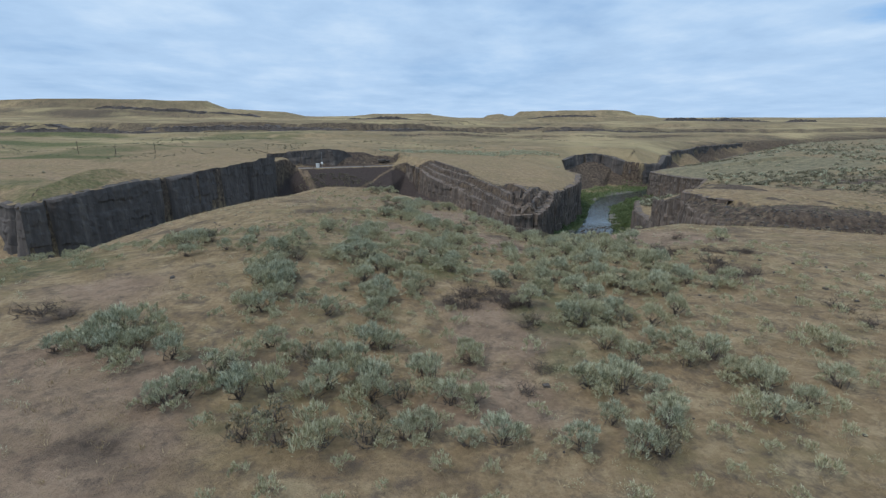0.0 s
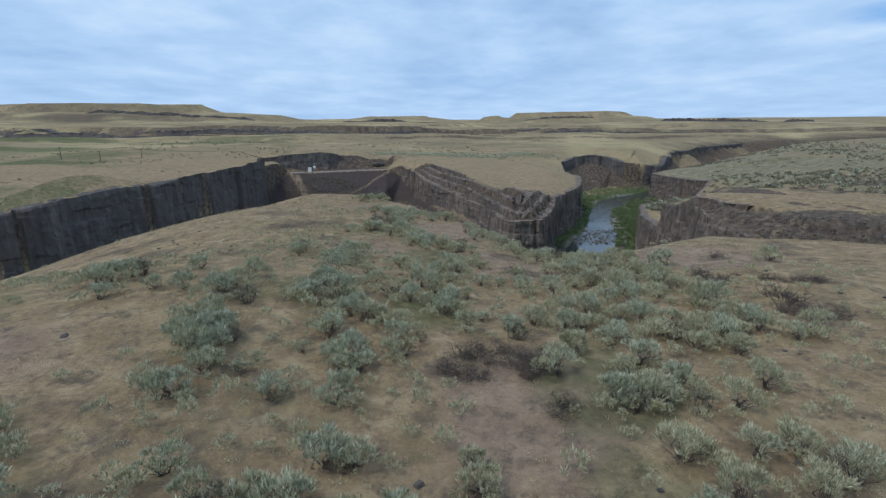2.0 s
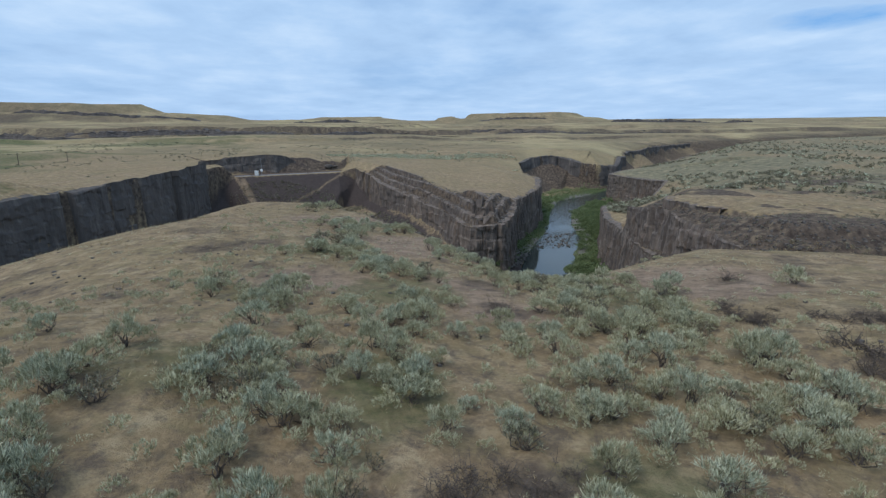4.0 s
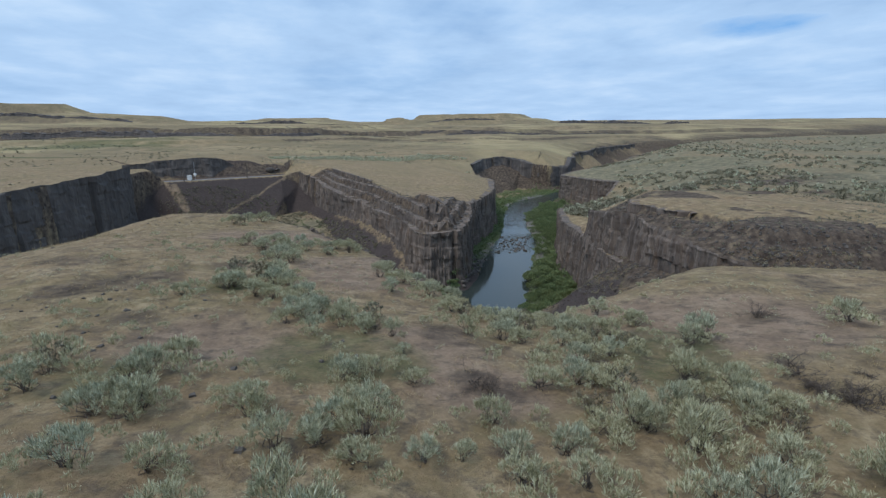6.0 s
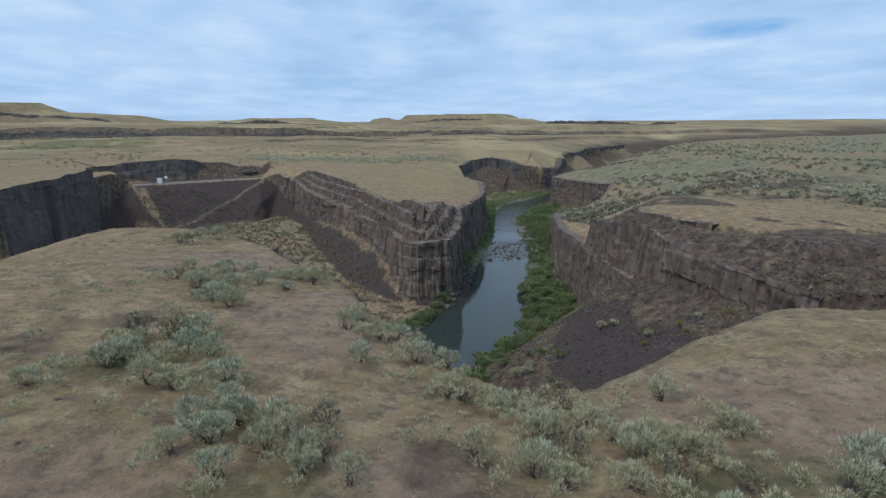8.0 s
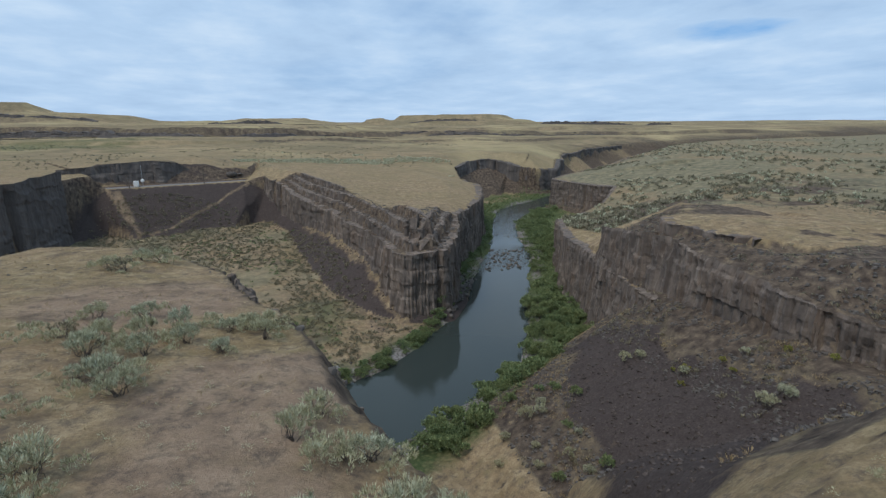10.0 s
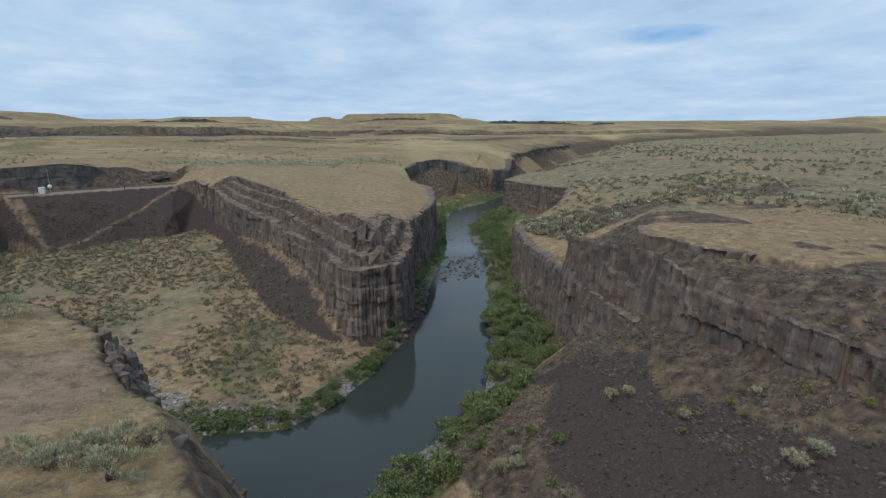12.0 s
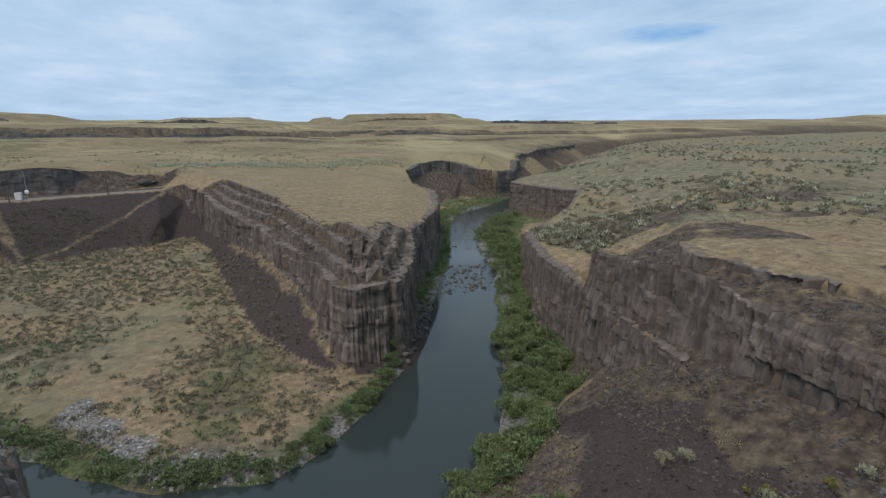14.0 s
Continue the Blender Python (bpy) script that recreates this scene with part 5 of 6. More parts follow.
def grove(name, places, sizes, models, mat, label, category, rng):
    """Full bushes past counting, joined into one mesh from a few model crowns."""
    vs, fs, off = [], [], 0
    for x, y, size in zip(*places, sizes):
        v, f = models[rng.integers(len(models))]
        a = rng.uniform(0, 2 * math.pi)
        c, sn = math.cos(a), math.sin(a)
        w = np.stack([v[:, 0] * c - v[:, 1] * sn, v[:, 0] * sn + v[:, 1] * c, v[:, 2] * rng.uniform(0.85, 1.15)], 1) * size
        vs.append(w + np.array([x, y, ground_z(x, y) - 0.03])), fs.append(f + off)
        off += len(v)
    return tagged(new(name, mesh_of(name, np.concatenate(vs), np.concatenate(fs), mat, smooth=False)), label, category, kind="stuff")


# fuller growth where the hill is thick with bushes
taken = np.array([(a, b) for a, b, c in SAGE_ALL + DEAD_0])
rng = np.random.default_rng(19)
thick = lambda x, y: (0.9 * bump(x, y, 13, 46, 7, 17) + 0.75 * bump(x, y, -3, 17, 9, 11) + 0.25 * bump(x, y, -5, 44, 9, 10) + 0.6 * bump(x, y, 16, 20, 9, 9) + 0.6 * bump(x, y, 13, 52, 7, 5) + 0.7 * bump(x, y, 1, 12, 8, 3) + 0.4 * bump(x, y, -6, 50, 5, 7) + 0.5 * bump(x, y, 3, 25, 8, 5)
                      + 0.2 * bump(x, y, -9, 70, 6, 10) + 0.5 * bump(x, y, -24, 34, 10, 8) + 0.1 * bump(x, y, 2, 33, 7, 6) + 0.5 * bump(x, y, 20, 36, 7, 9) - 0.9 * bare_at(x, y))
bare_at = lambda x, y: sum(bump(x, y, a, b, 0.8 * c) for a, b, c in BARE)
px_, py_ = [], []
for x, y in zip(rng.uniform(-34, 40, 9000), rng.uniform(8, 82, 9000)):
    if rng.uniform() > 1.2 * float(thick(x, y)) or np.min(np.hypot(taken[:, 0] - x, taken[:, 1] - y)) < 1.05 or not bool(on_hill(np.array([x]), np.array([y]))[0]):
        continue
    taken = np.vstack([taken, (x, y)])
    px_.append(x), py_.append(y)
    if len(px_) >= 560:
        break
CROWNS = [crown(rng, lo, tu, 6, 0.5, ta, 0.145, 0.021, 0.5) for lo, tu, ta in ((9, 8, 0.80), (8, 9, 0.90), (10, 7, 0.74))]
px_, py_ = px_ + [b[0] for b in beside], py_ + [b[1] for b in beside]
grove("sagebrush_growth", (px_, py_), list(rng.uniform(0.5, 1.05, len(px_) - len(beside))) + [b[2] for b in beside], CROWNS, SAGE_LEAF, "thick grey-green sagebrush growth on the hill", "sagebrush", rng)
p = scatter(rng, 17000, -40, 50, 8, 106, lambda x, y: on_hill(x, y) & (fbm(x, y, 7, 132) + 0.3 * step(70, 85, y) > -0.12))
thicket("dry_bunchgrass", p, rng.uniform(0.15, 0.34, len(p[0])), 9, DRY_BLADE, "dry straw-coloured bunchgrass tufts", "grass", rng, 0.9, 0.75, 0.05)
GREENS = [crown(rng, lo, tu, 4, 0.5, ta, 0.13, 0.06, 1.1) for lo, tu, ta in ((10, 8, 0.75), (9, 9, 0.6), (8, 9, 0.9))]
grove("willow_growth", ([w[0] for w in far_willows], [w[1] for w in far_willows]), [w[2] for w in far_willows], GREENS, WILLOW_LEAF, "green willow growth along the river banks", "willow shrub", rng)
# the sagebrush plain beyond the right cliff
on_plain = lambda x, y: (along(RIGHT_LAND, x, y)[0] > 2) & (along(UPPER, x, y)[0] < -1)
d_ = rng.uniform(0, 1, 15000) ** 1.5
p = (66 + d_ * 520 * rng.uniform(0.05, 1, 15000), 95 + 470 * rng.uniform(0, 1, 15000) ** 1.3)
ok = on_plain(*p) & (fbm(p[0], p[1], 26, 133) + 0.5 * fbm(p[0], p[1], 7, 134) > -0.12)
p = (p[0][ok], p[1][ok])
pick = rng.uniform(0, 1, len(p[0])) < 0.2
for name, some, mat, label in (("plain_sagebrush", pick, SAGE_LEAF, "sagebrush covering the plain"), ("plain_shrubs", ~pick, DULL_LEAF, "dull brown-green shrubs on the plain")):
    q = (p[0][some], p[1][some])
    thicket(name, q, rng.uniform(1.0, 2.5, len(q[0])), 24, mat, label, "sagebrush", rng, 0.65, 0.34, 0.13)
# shrubs on the canyon floor inside the bend
on_floor = lambda x, y: (along(NORTH_LAND, x, y)[0] < -3) & (along(RIVER, x, y, closed=False)[0] > 11) & (along(NEAR_LAND, x, y)[0] < -6)
p = scatter(rng, 16000, -85, 25, 122, 245, lambda x, y: on_floor(x, y) & (0.8 * fbm(x, y, 14, 135) + 0.7 * fbm(x, y, 3.5, 138) + 0.35 * step(185, 215, y) + 0.06 > 0.0))
thicket("floor_shrubs", p, rng.uniform(0.5, 1.6, len(p[0])), 22, DULL_LEAF, "low grey-brown shrubs on the canyon floor", "shrub", rng, 0.6, 0.30, 0.11)
p = scatter(rng, 3200, -70, 20, 122, 245, lambda x, y: on_floor(x, y) & (fbm(x, y, 16, 136) + 1.0 * bump(x, y, -6, 143, 11, 6) + 0.3 * bump(x, y, -35, 205, 20, 12) > 0.30))
thicket("green_floor_shrubs", p, rng.uniform(0.6, 1.6, len(p[0])), 20, WILLOW_LEAF, "green leafy shrubs on the canyon floor", "shrub", rng, 0.6, 0.28, 0.12)
# low growth on the banks
p = scatter(rng, 40000, -60, 190, 105, 350, lambda x, y: (lambda b: (b > 0.2) & (b < np.where((x > 28) & (y > 122), 17, np.where((x < 28) & (y > 112), 3.8, 9))))(along(RIVER, x, y, closed=False)[0] - along(RIVER, x, y, closed=False)[1][0]) & (on_sheet(x, y) < 13.5) & (sum(bump(x, y, a, b, 3.5) for a, b in ((-20, 147), (-14, 140), (-4, 130), (3, 126.5))) < 0.5) & (bump(x, y, 47, 122, 5, 8) < 0.4))
thicket("bank_growth", p, 0.6 + 1.9 * rng.uniform(0, 1, len(p[0])) ** 2, 26, WILLOW_LEAF, "low green growth along the river banks", "riverside plants", rng, 0.9, 0.22, 0.07)
# scattered plants on the far mesa and hills
p = scatter(rng, 12000, -300, 110, 165, 560, lambda x, y: inside(NORTH_LAND, 4)(x, y) & (0.7 * fbm(x, y, 34, 137) + 0.5 * fbm(x, y, 8, 139) > 0.2 + 0.25 * bump(x, y, 15, 210, 40, 45)))
thicket("mesa_shrubs", p, rng.uniform(0.7, 1.6, len(p[0])), 12, DULL_LEAF, "sparse grey shrubs on the mesa", "shrub", rng, 0.45, 0.4, 0.14)
p = scatter(rng, 9000, -60, 130, 285, 395, lambda x, y: inside(NORTH_LAND, 4)(x, y) & (0.7 * fbm(x, y, 22, 143) + 1.3 * bump(x, y - 0.3 * x, 25, 312, 60, 10) > 0.42))
thicket("mesa_sagebrush", p, rng.uniform(1.0, 2.2, len(p[0])), 16, SAGE_LEAF, "belt of grey-green sagebrush across the mesa", "sagebrush", rng, 0.5, 0.36, 0.14)
p = scatter(rng, 2400, 46, 100, 76, 150, lambda x, y: (along(UPPER, x, y)[0] > 1) & (along(CROWN, x, y)[0] < 0.5))
thicket("rubble_shrubs", p, rng.uniform(0.3, 0.8, len(p[0])), 14, DULL_LEAF, "small shrubs between rubble on the upper cliff", "shrub", rng, 0.6, 0.3, 0.11)

on_slope_right = lambda x, y: (along(RIGHT_LAND, x, y)[0] < -0.3) & (along(NEAR_LAND, x, y)[0] < -3) & (on_sheet(x, y) > 10) & (along(SCREE, x, y)[0] < -0.3)
p = scatter(rng, 4200, 24, 62, 66, 122, lambda x, y: on_slope_right(x, y) & (fbm(x, y, 6, 145) + 0.4 * fbm(x, y, 2, 146) > -0.05))
thicket("slope_grass", p, rng.uniform(0.3, 0.8, len(p[0])), 16, DRY_BLADE, "dry grass clumps round the dark scree", "grass", rng, 0.8, 0.5, 0.05)
p = scatter(rng, 2200, 24, 66, 66, 122, lambda x, y: (on_slope_right(x, y) | ((along(UPPER, x, y)[0] < -0.2) & (along(UPPER, x, y)[0] > -9) & (x > 40))) & (fbm(x, y, 7, 147) > -0.02))
thicket("slope_shrubs", p, rng.uniform(0.4, 1.1, len(p[0])), 20, DULL_LEAF, "small dull shrubs on the slope by the scree", "shrub", rng, 0.7, 0.3, 0.09)


# ---- boulders ----
def stone_material():
    m, n = material("dark_basalt_stone")
    c = n.ramp(n.noise(2.5, 5, 0.65), (0.3, (0.046, 0.041, 0.038)), (0.55, (0.100, 0.088, 0.078)), (0.78, (0.19, 0.17, 0.148)))
    c = n.mix(n.math("MULTIPLY", n.random(), 0.5), c, (0.11, 0.095, 0.083))
    n.finish(c, 0.85, n.bump(n.noise(9, 5, 0.7), 0.6, 0.08), 0.25)
    return m


STONE = stone_material()


def chip_material(name, dark, light):
    m, n = material(name)
    island = n.t.nodes.new("ShaderNodeNewGeometry").outputs["Random Per Island"]
    n.finish(n.ramp(n.mix(0.4, island, n.noise(3, 4, 0.6)), (0.2, dark), (0.85, light)), 0.9, n.bump(n.noise(12, 4), 0.4, 0.04), 0.2)
    return m


DARK_CHIP, PALE_STONE = chip_material("dark_scree_stone", (0.040, 0.032, 0.029), (0.105, 0.084, 0.074)), chip_material("pale_river_stone", (0.12, 0.115, 0.11), (0.40, 0.39, 0.37))


def stone_mesh(seed):
    r = np.random.default_rng(seed)
    bm = bmesh.new()
    bmesh.ops.create_icosphere(bm, subdivisions=2, radius=0.5)
    stretch = np.array([r.uniform(0.8, 1.3), r.uniform(0.6, 1.0), r.uniform(0.4, 0.75)])
    planes = unit(r.normal(size=(9, 3)))
    cuts = r.uniform(0.30, 0.46, 9)
    for v in bm.verts:
        c = np.array(v.co)
        for pl, k in zip(planes, cuts):
            c = c - pl * max(0.0, float(c @ pl) - k)
        v.co = c * stretch * 1.15
    me = bpy.data.meshes.new("boulder")
    bm.to_mesh(me)
    bm.free()
    me.materials.append(STONE)
    return me


STONES = [stone_mesh(300 + k) for k in range(6)]


def boulder(x, y, z, size, label, group, rng):
    ob = new("boulder", STONES[rng.integers(6)])
    ob.matrix_basis = pose(x, y, z, rng.uniform(-15, 15), rng.uniform(-15, 15), rng.uniform(0, 360)) @ Matrix.Diagonal((size, size, size, 1))
    return tagged(ob, label, "boulder", group)


rng = np.random.default_rng(23)
for k in range(260):
    x, y = beside_river(rng, 6, 8, 1, -13.5, -0.3, 1)[0]
    if y > 206 or y < 182:
        continue
    boulder(x, y, WATER + 0.02, 0.35 + 0.9 * rng.uniform() ** 2, "dark wet boulder standing in the rapids", "boulders in the rapids", rng)
for k in range(14):
    x, y = beside_river(rng, 4, 6, 1, -9, -0.3, 1)[0]
    boulder(x, y, WATER + 0.02, rng.uniform(0.4, 1.1), "dark wet boulder standing in the river", "boulders in the rapids", rng)
for x, y in beside_river(rng, 8, 10, 1, -0.8, 3.0, 110):
    boulder(x, y, max(ground_z(x, y), WATER) + 0.1, rng.uniform(0.5, 1.7), "angular grey boulder at the river's edge", "boulders along the shore", rng)
for x, y in beside_river(rng, 12, 16, 1, -0.3, 7.0, 70) + beside_river(rng, 11, 13, -1, 0.5, 5.0, 30):
    boulder(x, y, max(ground_z(x, y), WATER) + 0.05, rng.uniform(0.25, 0.8), "pale grey river stone on the gravel bar", "stones on the gravel bar", rng)
for x, y, size in ((2.6, 79, 0.7), (0.6, 83.5, 0.8), (4.6, 73, 0.6), (-33, 265, 3.2), (-30, 266, 2.0)):
    boulder(x, y, ground_z(x, y) + 0.2 * size, size, "dark broken basalt outcrop on dry grass", "outcrops", rng)


def outcrop(x0, y0, x1, y1, count, drop, label, rng):
    """A cluster of broken basalt columns standing along a line, lower towards its outer side."""
    bm = bmesh.new()
    ex, ey = unit(np.array([x1 - x0, y1 - y0]))
    for k in range(count):
        f, side = rng.uniform(0, 1), rng.uniform(0.1, 1.5)
        x, y = x0 + (x1 - x0) * f - ey * side, y0 + (y1 - y0) * f + ex * side
        top = ground_z(x0 + (x1 - x0) * f + ey * 1.4, y0 + (y1 - y0) * f - ex * 1.4) + rng.uniform(-0.5, 0.25) - drop * max(0.0, side) * rng.uniform(0.5, 1.0)
        low = min(ground_z(x, y), top) - 2.5
        sides, r = int(rng.integers(5, 7)), rng.uniform(0.28, 0.6)
        ring = [(x + r * rng.uniform(0.75, 1.15) * math.cos(a), y + r * rng.uniform(0.75, 1.15) * math.sin(a)) for a in np.arange(sides) * 2 * math.pi / sides + rng.uniform(0, 1)]
        lows = [bm.verts.new((p[0], p[1], low)) for p in ring]
        mids = [bm.verts.new((p[0], p[1], top - 0.35 + rng.uniform(-0.45, 0.25))) for p in ring]
        caps = [bm.verts.new((x + 0.45 * (p[0] - x) + rng.uniform(-0.08, 0.08), y + 0.45 * (p[1] - y), 0.5 * m.co.z + 0.5 * top + rng.uniform(0.0, 0.2))) for p, m in zip(ring, mids)]
        for i in range(sides):
            j = (i + 1) % sides
            bm.faces.new((lows[i], lows[j], mids[j], mids[i])), bm.faces.new((mids[i], mids[j], caps[j], caps[i]))
        bm.faces.new(caps)
    me = bpy.data.meshes.new("rock_outcrop")
    bm.to_mesh(me)
    bm.free()
    me.materials.append(CLIFF)
    return tagged(new("rock_outcrop", me), label, "rock outcrop", "outcrops")


outcrop(-4.4, 94.5, -1.6, 86.2, 90, 2.0, "dark broken basalt columns at the edge of the knoll", rng)


def rubble(name, places, sizes, label, rng, mat=STONE):
    """Broken stones, joined: tilted wedges."""
    x, y = places
    z = on_sheet(x, y)
    n = len(x)
    base = np.array([(-1, -1, -0.6), (1, -1, -0.6), (1, 1, -0.6), (-1, 1, -0.6), (-0.7, -0.7, 0.5), (0.8, -0.6, 0.35), (0.6, 0.8, 0.6), (-0.8, 0.6, 0.4)]) * 0.5
    v = base[None] * sizes[:, None, None] * rng.uniform(0.6, 1.3, (n, 8, 3))
    a = rng.uniform(0, 2 * math.pi, n)
    c, s = np.cos(a)[:, None], np.sin(a)[:, None]
    vx, vy = v[..., 0] * c - v[..., 1] * s, v[..., 0] * s + v[..., 1] * c
    v = np.stack([vx + x[:, None], vy + y[:, None], v[..., 2] + z[:, None] + 0.1 * sizes[:, None]], -1)
    box = np.array([(0, 3, 2, 1), (4, 5, 6, 7), (0, 1, 5, 4), (1, 2, 6, 5), (2, 3, 7, 6), (3, 0, 4, 7)])
    f = (np.arange(n)[:, None, None] * 8 + box[None]).reshape(-1, 4)
    return tagged(new(name, mesh_of(name, v.reshape(-1, 3), f, mat, smooth=False)), label, "rubble", kind="stuff")


def on_rubble(x, y):
    d, (zc, zb, s) = along(UPPER, x, y)
    e, (ec, eb, es) = along(NORTH_LAND, x, y)
    return ((d > 0.3) & (d < 8) & (s > 0.45) & (along(CROWN, x, y)[0] < -0.5)) | ((e > 0.3) & (e < 9) & (es > 0.45) & (y < 260))


p = scatter(rng, 60000, -20, 95, 78, 260, on_rubble)
rubble("rubble", p, 0.10 + 0.5 * rng.uniform(0, 1, len(p[0])) ** 3, "broken basalt rubble on the stepped slopes", rng)
p = scatter(rng, 9000, 22, 60, 66, 122, lambda x, y: (along(RIGHT_LAND, x, y)[0] < -0.5) & (along(NEAR_LAND, x, y)[0] < -3) & (on_sheet(x, y) > 9) & (along(SCREE, x, y)[0] > -0.5))
rubble("scree_stones", p, 0.08 + 0.3 * rng.uniform(0, 1, len(p[0])) ** 2, "loose stones on the dark scree slope", rng, DARK_CHIP)
p = scatter(rng, 15000, 24, 66, 66, 122, lambda x, y: (on_slope_right(x, y) | ((along(UPPER, x, y)[0] < -0.2) & (along(UPPER, x, y)[0] > -9) & (x > 40))) & (fbm(x, y, 5, 148) > -0.25))
rubble("slope_rubble", p, 0.08 + 0.45 * rng.uniform(0, 1, len(p[0])) ** 3, "broken stones on the grassy slope under the cliff", rng)
p = scatter(rng, 2500, -20, 30, 135, 245, lambda x, y: (lambda d: (d < -0.5) & (d > -9))(along(NORTH_LAND, x, y)[0]) & (along(RIVER, x, y, closed=False)[0] > 9))
rubble("talus_stones", p, rng.uniform(0.12, 0.55, len(p[0])), "loose stones on the talus under the mesa", rng, DARK_CHIP)
p = scatter(rng, 5200, -26, 10, 122, 154, lambda x, y: (sum(bump(x, y, a, b, r) for a, b, r in ((-20, 147, 3.5), (-15, 141, 3.5), (-10, 135.5, 3), (-5, 130, 4), (0, 129, 3.5), (4, 126.5, 3))) > 0.5) & (on_sheet(x, y) > WATER - 0.1))
rubble("gravel_bar_stones", p, 0.10 + 0.4 * rng.uniform(0, 1, len(p[0])) ** 2, "pale grey stones of the gravel bar", rng, PALE_STONE)
p = scatter(rng, 2400, 8, 40, 84, 118, lambda x, y: (lambda b: (b > -0.4) & (b < 4.5))(along(RIVER, x, y, closed=False)[0] - along(RIVER, x, y, closed=False)[1][0] + 1.5 * fbm(x, y, 5, 149)))
rubble("shore_stones", p, 0.10 + 0.4 * rng.uniform(0, 1, len(p[0])) ** 2, "pale grey stones on the near shore", rng, PALE_STONE)
p = scatter(rng, 9000, -32, 16, 56, 112, lambda x, y: (lambda d: (d < -0.9) & (d > -8))(along(NEAR_LAND, x, y)[0]) & (on_sheet(x, y) > WATER + 1) & (fbm(x, y, 4, 151) > -0.2))
rubble("knoll_rubble", p, 0.08 + 0.5 * rng.uniform(0, 1, len(p[0])) ** 3, "broken brown stones on the steep edge of the knoll", rng, CLIFF)
p = scatter(rng, 1500, -35, 45, 9, 104, lambda x, y: on_hill(x, y) & (fbm(x, y, 8, 141) > 0.22))
rubble("hill_stones", p, rng.uniform(0.06, 0.3, len(p[0])), "small dark stones on bare soil", rng)


# ---- the railway and its fittings ----
def plain(name, colour, rough=0.6, metal=0.0):
    m, n = material(name)
    c = n.mix(n.ramp(n.noise(3.5, 5, 0.6), (0.35, 0.0), (0.75, 0.6)), colour, tuple(v * 0.7 for v in colour))
    n.finish(c, rough, n.bump(n.noise(18, 3), 0.2, 0.01), 0.3)
    n.p.inputs["Metallic"].default_value = metal
    return m


STEEL, TIMBER, WHITE_PAINT, BALLAST = plain("rusty_rail_steel", (0.16, 0.11, 0.08), 0.5, 0.6), plain("weathered_timber", (0.12, 0.095, 0.075), 0.9), plain("white_painted_metal", (0.75, 0.75, 0.73), 0.5), plain("grey_ballast", (0.20, 0.185, 0.175), 0.95)


def box(bm, x0, y0, z0, x1, y1, z1, bevel=0.0):
    r = bmesh.ops.create_cube(bm, size=1.0)
    bmesh.ops.scale(bm, vec=(x1 - x0, y1 - y0, z1 - z0), verts=r["verts"])
    bmesh.ops.translate(bm, vec=((x0 + x1) / 2, (y0 + y1) / 2, (z0 + z1) / 2), verts=r["verts"])
    if bevel:
        edges = list({e for v in r["verts"] for e in v.link_edges})
        bmesh.ops.bevel(bm, geom=edges, offset=bevel, segments=2, affect="EDGES")


def rod(bm, x, y, z0, z1, r0, r1, sides=10):
    r = bmesh.ops.create_cone(bm, cap_ends=True, segments=sides, radius1=r0, radius2=r1, depth=z1 - z0)
    bmesh.ops.translate(bm, vec=(x, y, (z0 + z1) / 2), verts=r["verts"])


def part(name, bm, mat, parent, label=""):
    me = bpy.data.meshes.new(name)
    bm.to_mesh(me)
    bm.free()
    me.materials.append(mat)
    ob = new(name, me)
    ob.parent = parent
    return tagged(ob, label)


TRACK = [(-92, 236.5), (-80, 240.5), (-69, 244.8), (-56, 249.6), (-42, 255.2), (-28, 260.4), (-12, 266)]
track = tagged(new("railway_track"), "single railway track on a grey ballast bench", "railway track")
tp = np.array(TRACK, float)
td = np.r_[0, np.cumsum(np.hypot(*np.diff(tp, axis=0).T))]
ts = np.arange(0, td[-1], 1.0)
tq = np.stack([np.interp(ts, td, tp[:, k]) for k in range(2)], 1)
tt = unit(np.gradient(tq, axis=0))
tn = np.stack([-tt[:, 1], tt[:, 0]], 1)
TZ = 27.75


def strip(profile):
    rows = [np.concatenate([tq + tn * o, np.full((len(tq), 1), TZ + h)], 1) for o, h in profile]
    v = np.stack(rows, 1).reshape(-1, 3)
    return v, grid_faces(len(tq), len(profile))


for nm, prof, mat in (("ballast", ((-2.6, -0.8), (-1.7, 0.0), (1.7, 0.0), (2.6, -0.8)), BALLAST),
                      ("rail", ((-0.79, 0.08), (-0.79, 0.28), (-0.72, 0.28), (-0.72, 0.08)), STEEL),
                      ("rail", ((0.72, 0.08), (0.72, 0.28), (0.79, 0.28), (0.79, 0.08)), STEEL)):
    v, f = strip(prof)
    new(nm, mesh_of(nm, v, f, mat)).parent = track
sl = []
for a in np.arange(0.5, td[-1] - 1, 0.65):
    c = np.array([np.interp(a, td, tp[:, k]) for k in range(2)])
    k = min(int(a), len(tq) - 1)
    t2, n2 = tt[k], tn[k]
    corners = [c + t2 * s * 0.11 + n2 * o * 1.25 for s, o in ((-1, -1), (1, -1), (1, 1), (-1, 1))]
    v = np.array([[*q, TZ - 0.05] for q in corners] + [[*q, TZ + 0.1] for q in corners])
    sl.append((v, np.array([(4, 5, 6, 7), (0, 1, 5, 4), (1, 2, 6, 5), (2, 3, 7, 6), (3, 0, 4, 7)])))
v, f = joined(sl)
tagged(new("sleepers", mesh_of("sleepers", v, f, TIMBER, smooth=False)), kind="stuff").parent = track

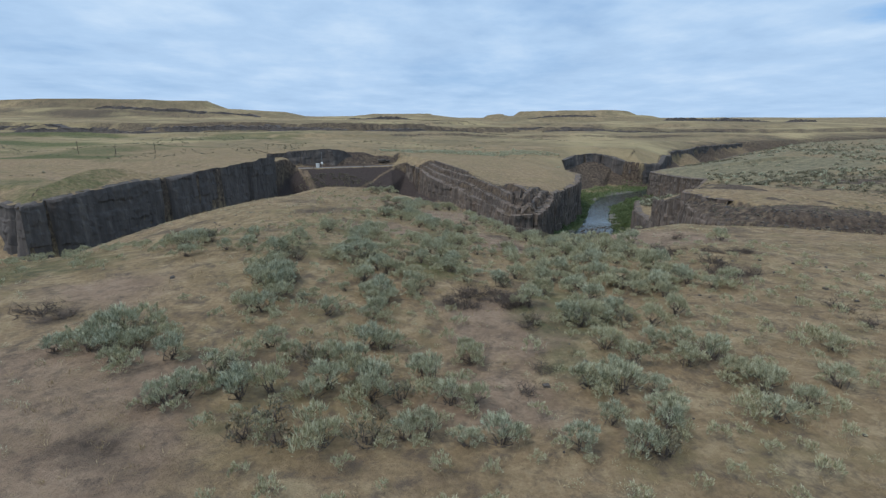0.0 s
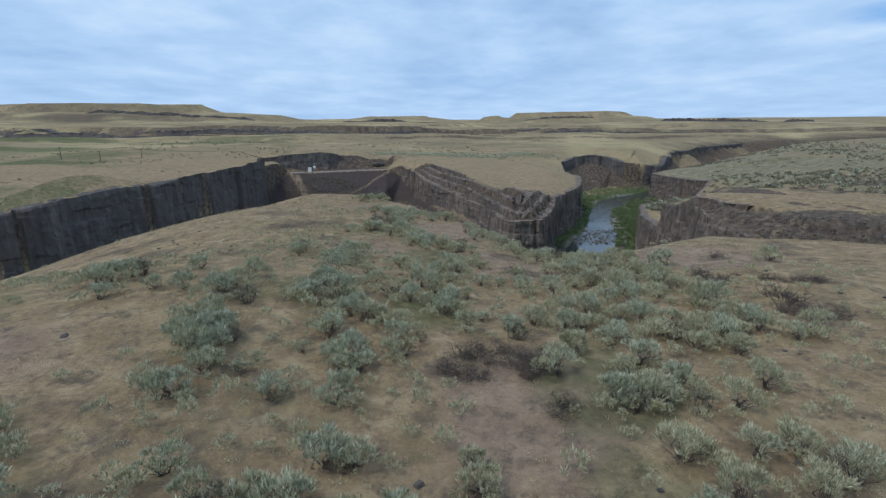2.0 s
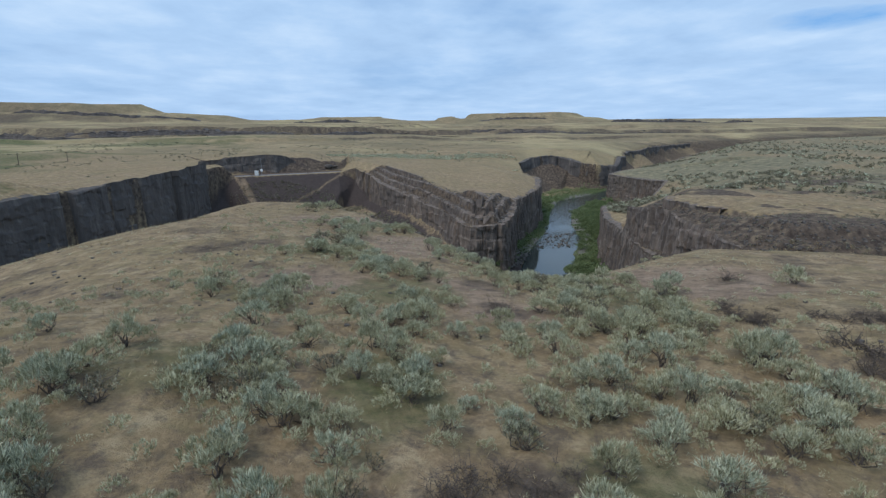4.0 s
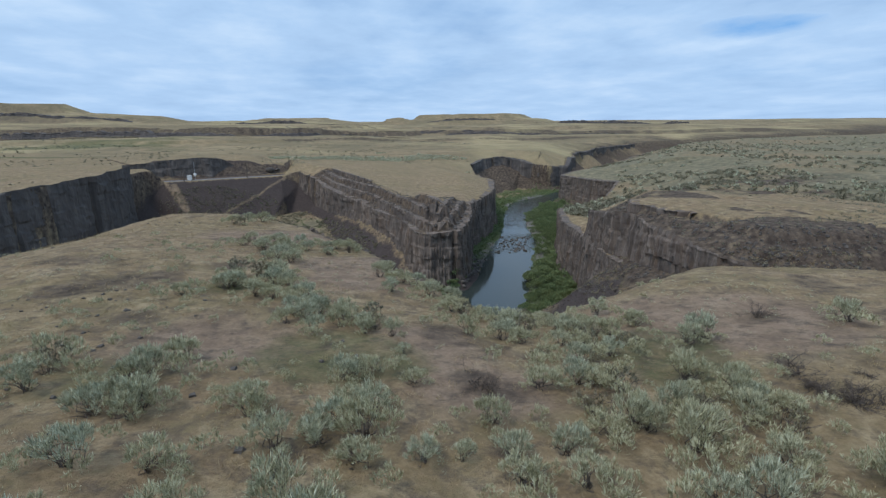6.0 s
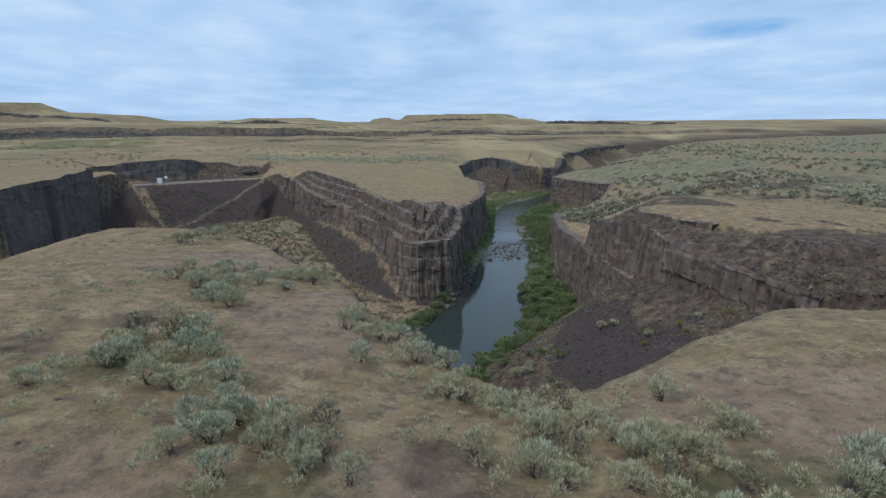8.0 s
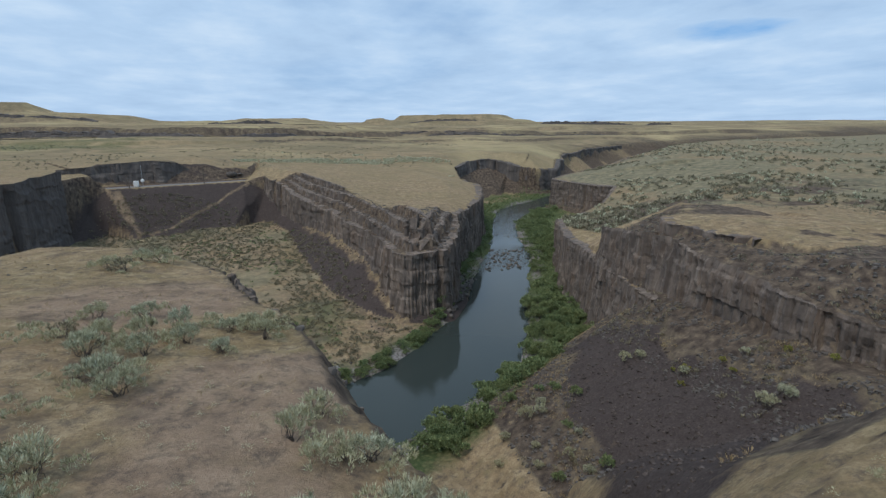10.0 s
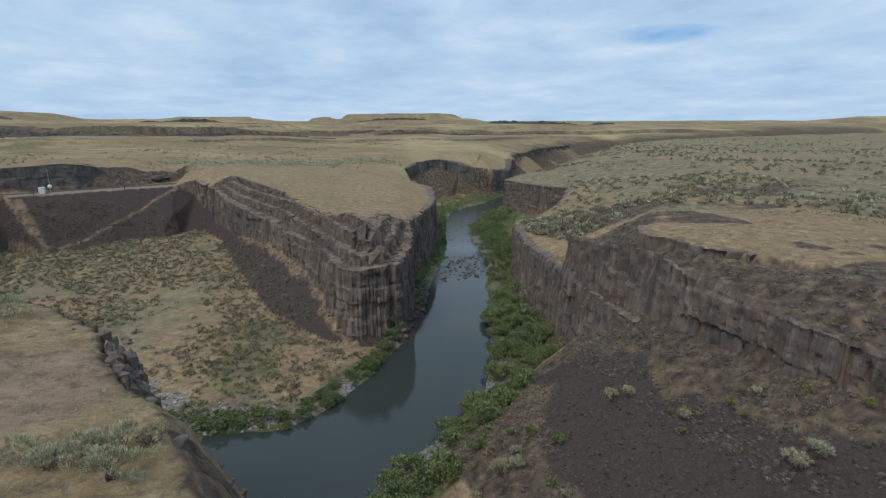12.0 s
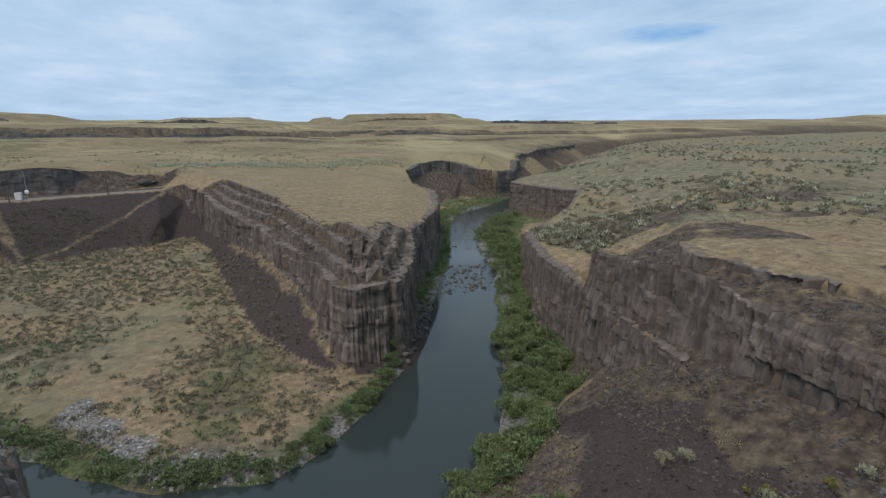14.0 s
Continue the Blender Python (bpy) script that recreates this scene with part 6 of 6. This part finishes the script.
cabinet = tagged(new("signal_cabinet"), "white metal signal cabinet beside the railway", "signal cabinet")
cabinet.location = (-61.5, 246.2, 27.35)
bm = bmesh.new(); box(bm, -0.75, -0.6, 0.15, 0.75, 0.6, 2.1, 0.05); part("body", bm, WHITE_PAINT, cabinet)
bm = bmesh.new(); box(bm, -0.82, -0.68, 2.1, 0.82, 0.68, 2.22, 0.04); part("roof", bm, WHITE_PAINT, cabinet)
bm = bmesh.new(); box(bm, -0.62, -0.635, 0.3, 0.0, -0.6, 1.95, 0.01); box(bm, -0.08, -0.67, 1.0, -0.05, -0.635, 1.2); part("door", bm, WHITE_PAINT, cabinet)
bm = bmesh.new(); box(bm, -0.85, -0.7, -0.3, 0.85, 0.7, 0.15); part("plinth", bm, BALLAST, cabinet, "grey concrete plinth")
mast = tagged(new("radio_mast"), "thin grey mast with a white dish beside the railway", "mast")
mast.location = (-59.6, 247.0, 27.35)
bm = bmesh.new(); rod(bm, 0, 0, -0.3, 7.6, 0.10, 0.05); part("pole", bm, plain("galvanised_steel", (0.42, 0.43, 0.44), 0.45, 0.5), mast)
bm = bmesh.new()
r_ = bmesh.ops.create_uvsphere(bm, u_segments=16, v_segments=8, radius=0.62)
bmesh.ops.scale(bm, vec=(1, 0.32, 1), verts=r_["verts"]); bmesh.ops.translate(bm, vec=(0.1, -0.25, 2.3), verts=r_["verts"])
part("dish", bm, WHITE_PAINT, mast, "round white dish")


def utility_pole(x, y, tall, arms):
    ob = tagged(new("utility_pole"), "weathered wooden utility pole with a crossarm", "utility pole", "utility poles")
    ob.location = (x, y, ground_z(x, y))
    bm = bmesh.new(); rod(bm, 0, 0, -0.5, tall, 0.16, 0.11); part("pole", bm, TIMBER, ob)
    for k in range(arms):
        bm = bmesh.new(); box(bm, -0.9, -0.06, tall - 0.5 - 0.7 * k, 0.9, 0.06, tall - 0.36 - 0.7 * k); part("crossarm", bm, TIMBER, ob)
    return ob


for x, y, tall, arms in ((-64.2, 245.5, 4.6, 1), (-62.8, 243.4, 3.6, 1), (-40.5, 251.8, 6.6, 1), (-176, 246, 6.0, 1), (-158, 246, 4.5, 1), (-148, 262, 4.5, 1)):
    utility_pole(x, y, tall, arms)
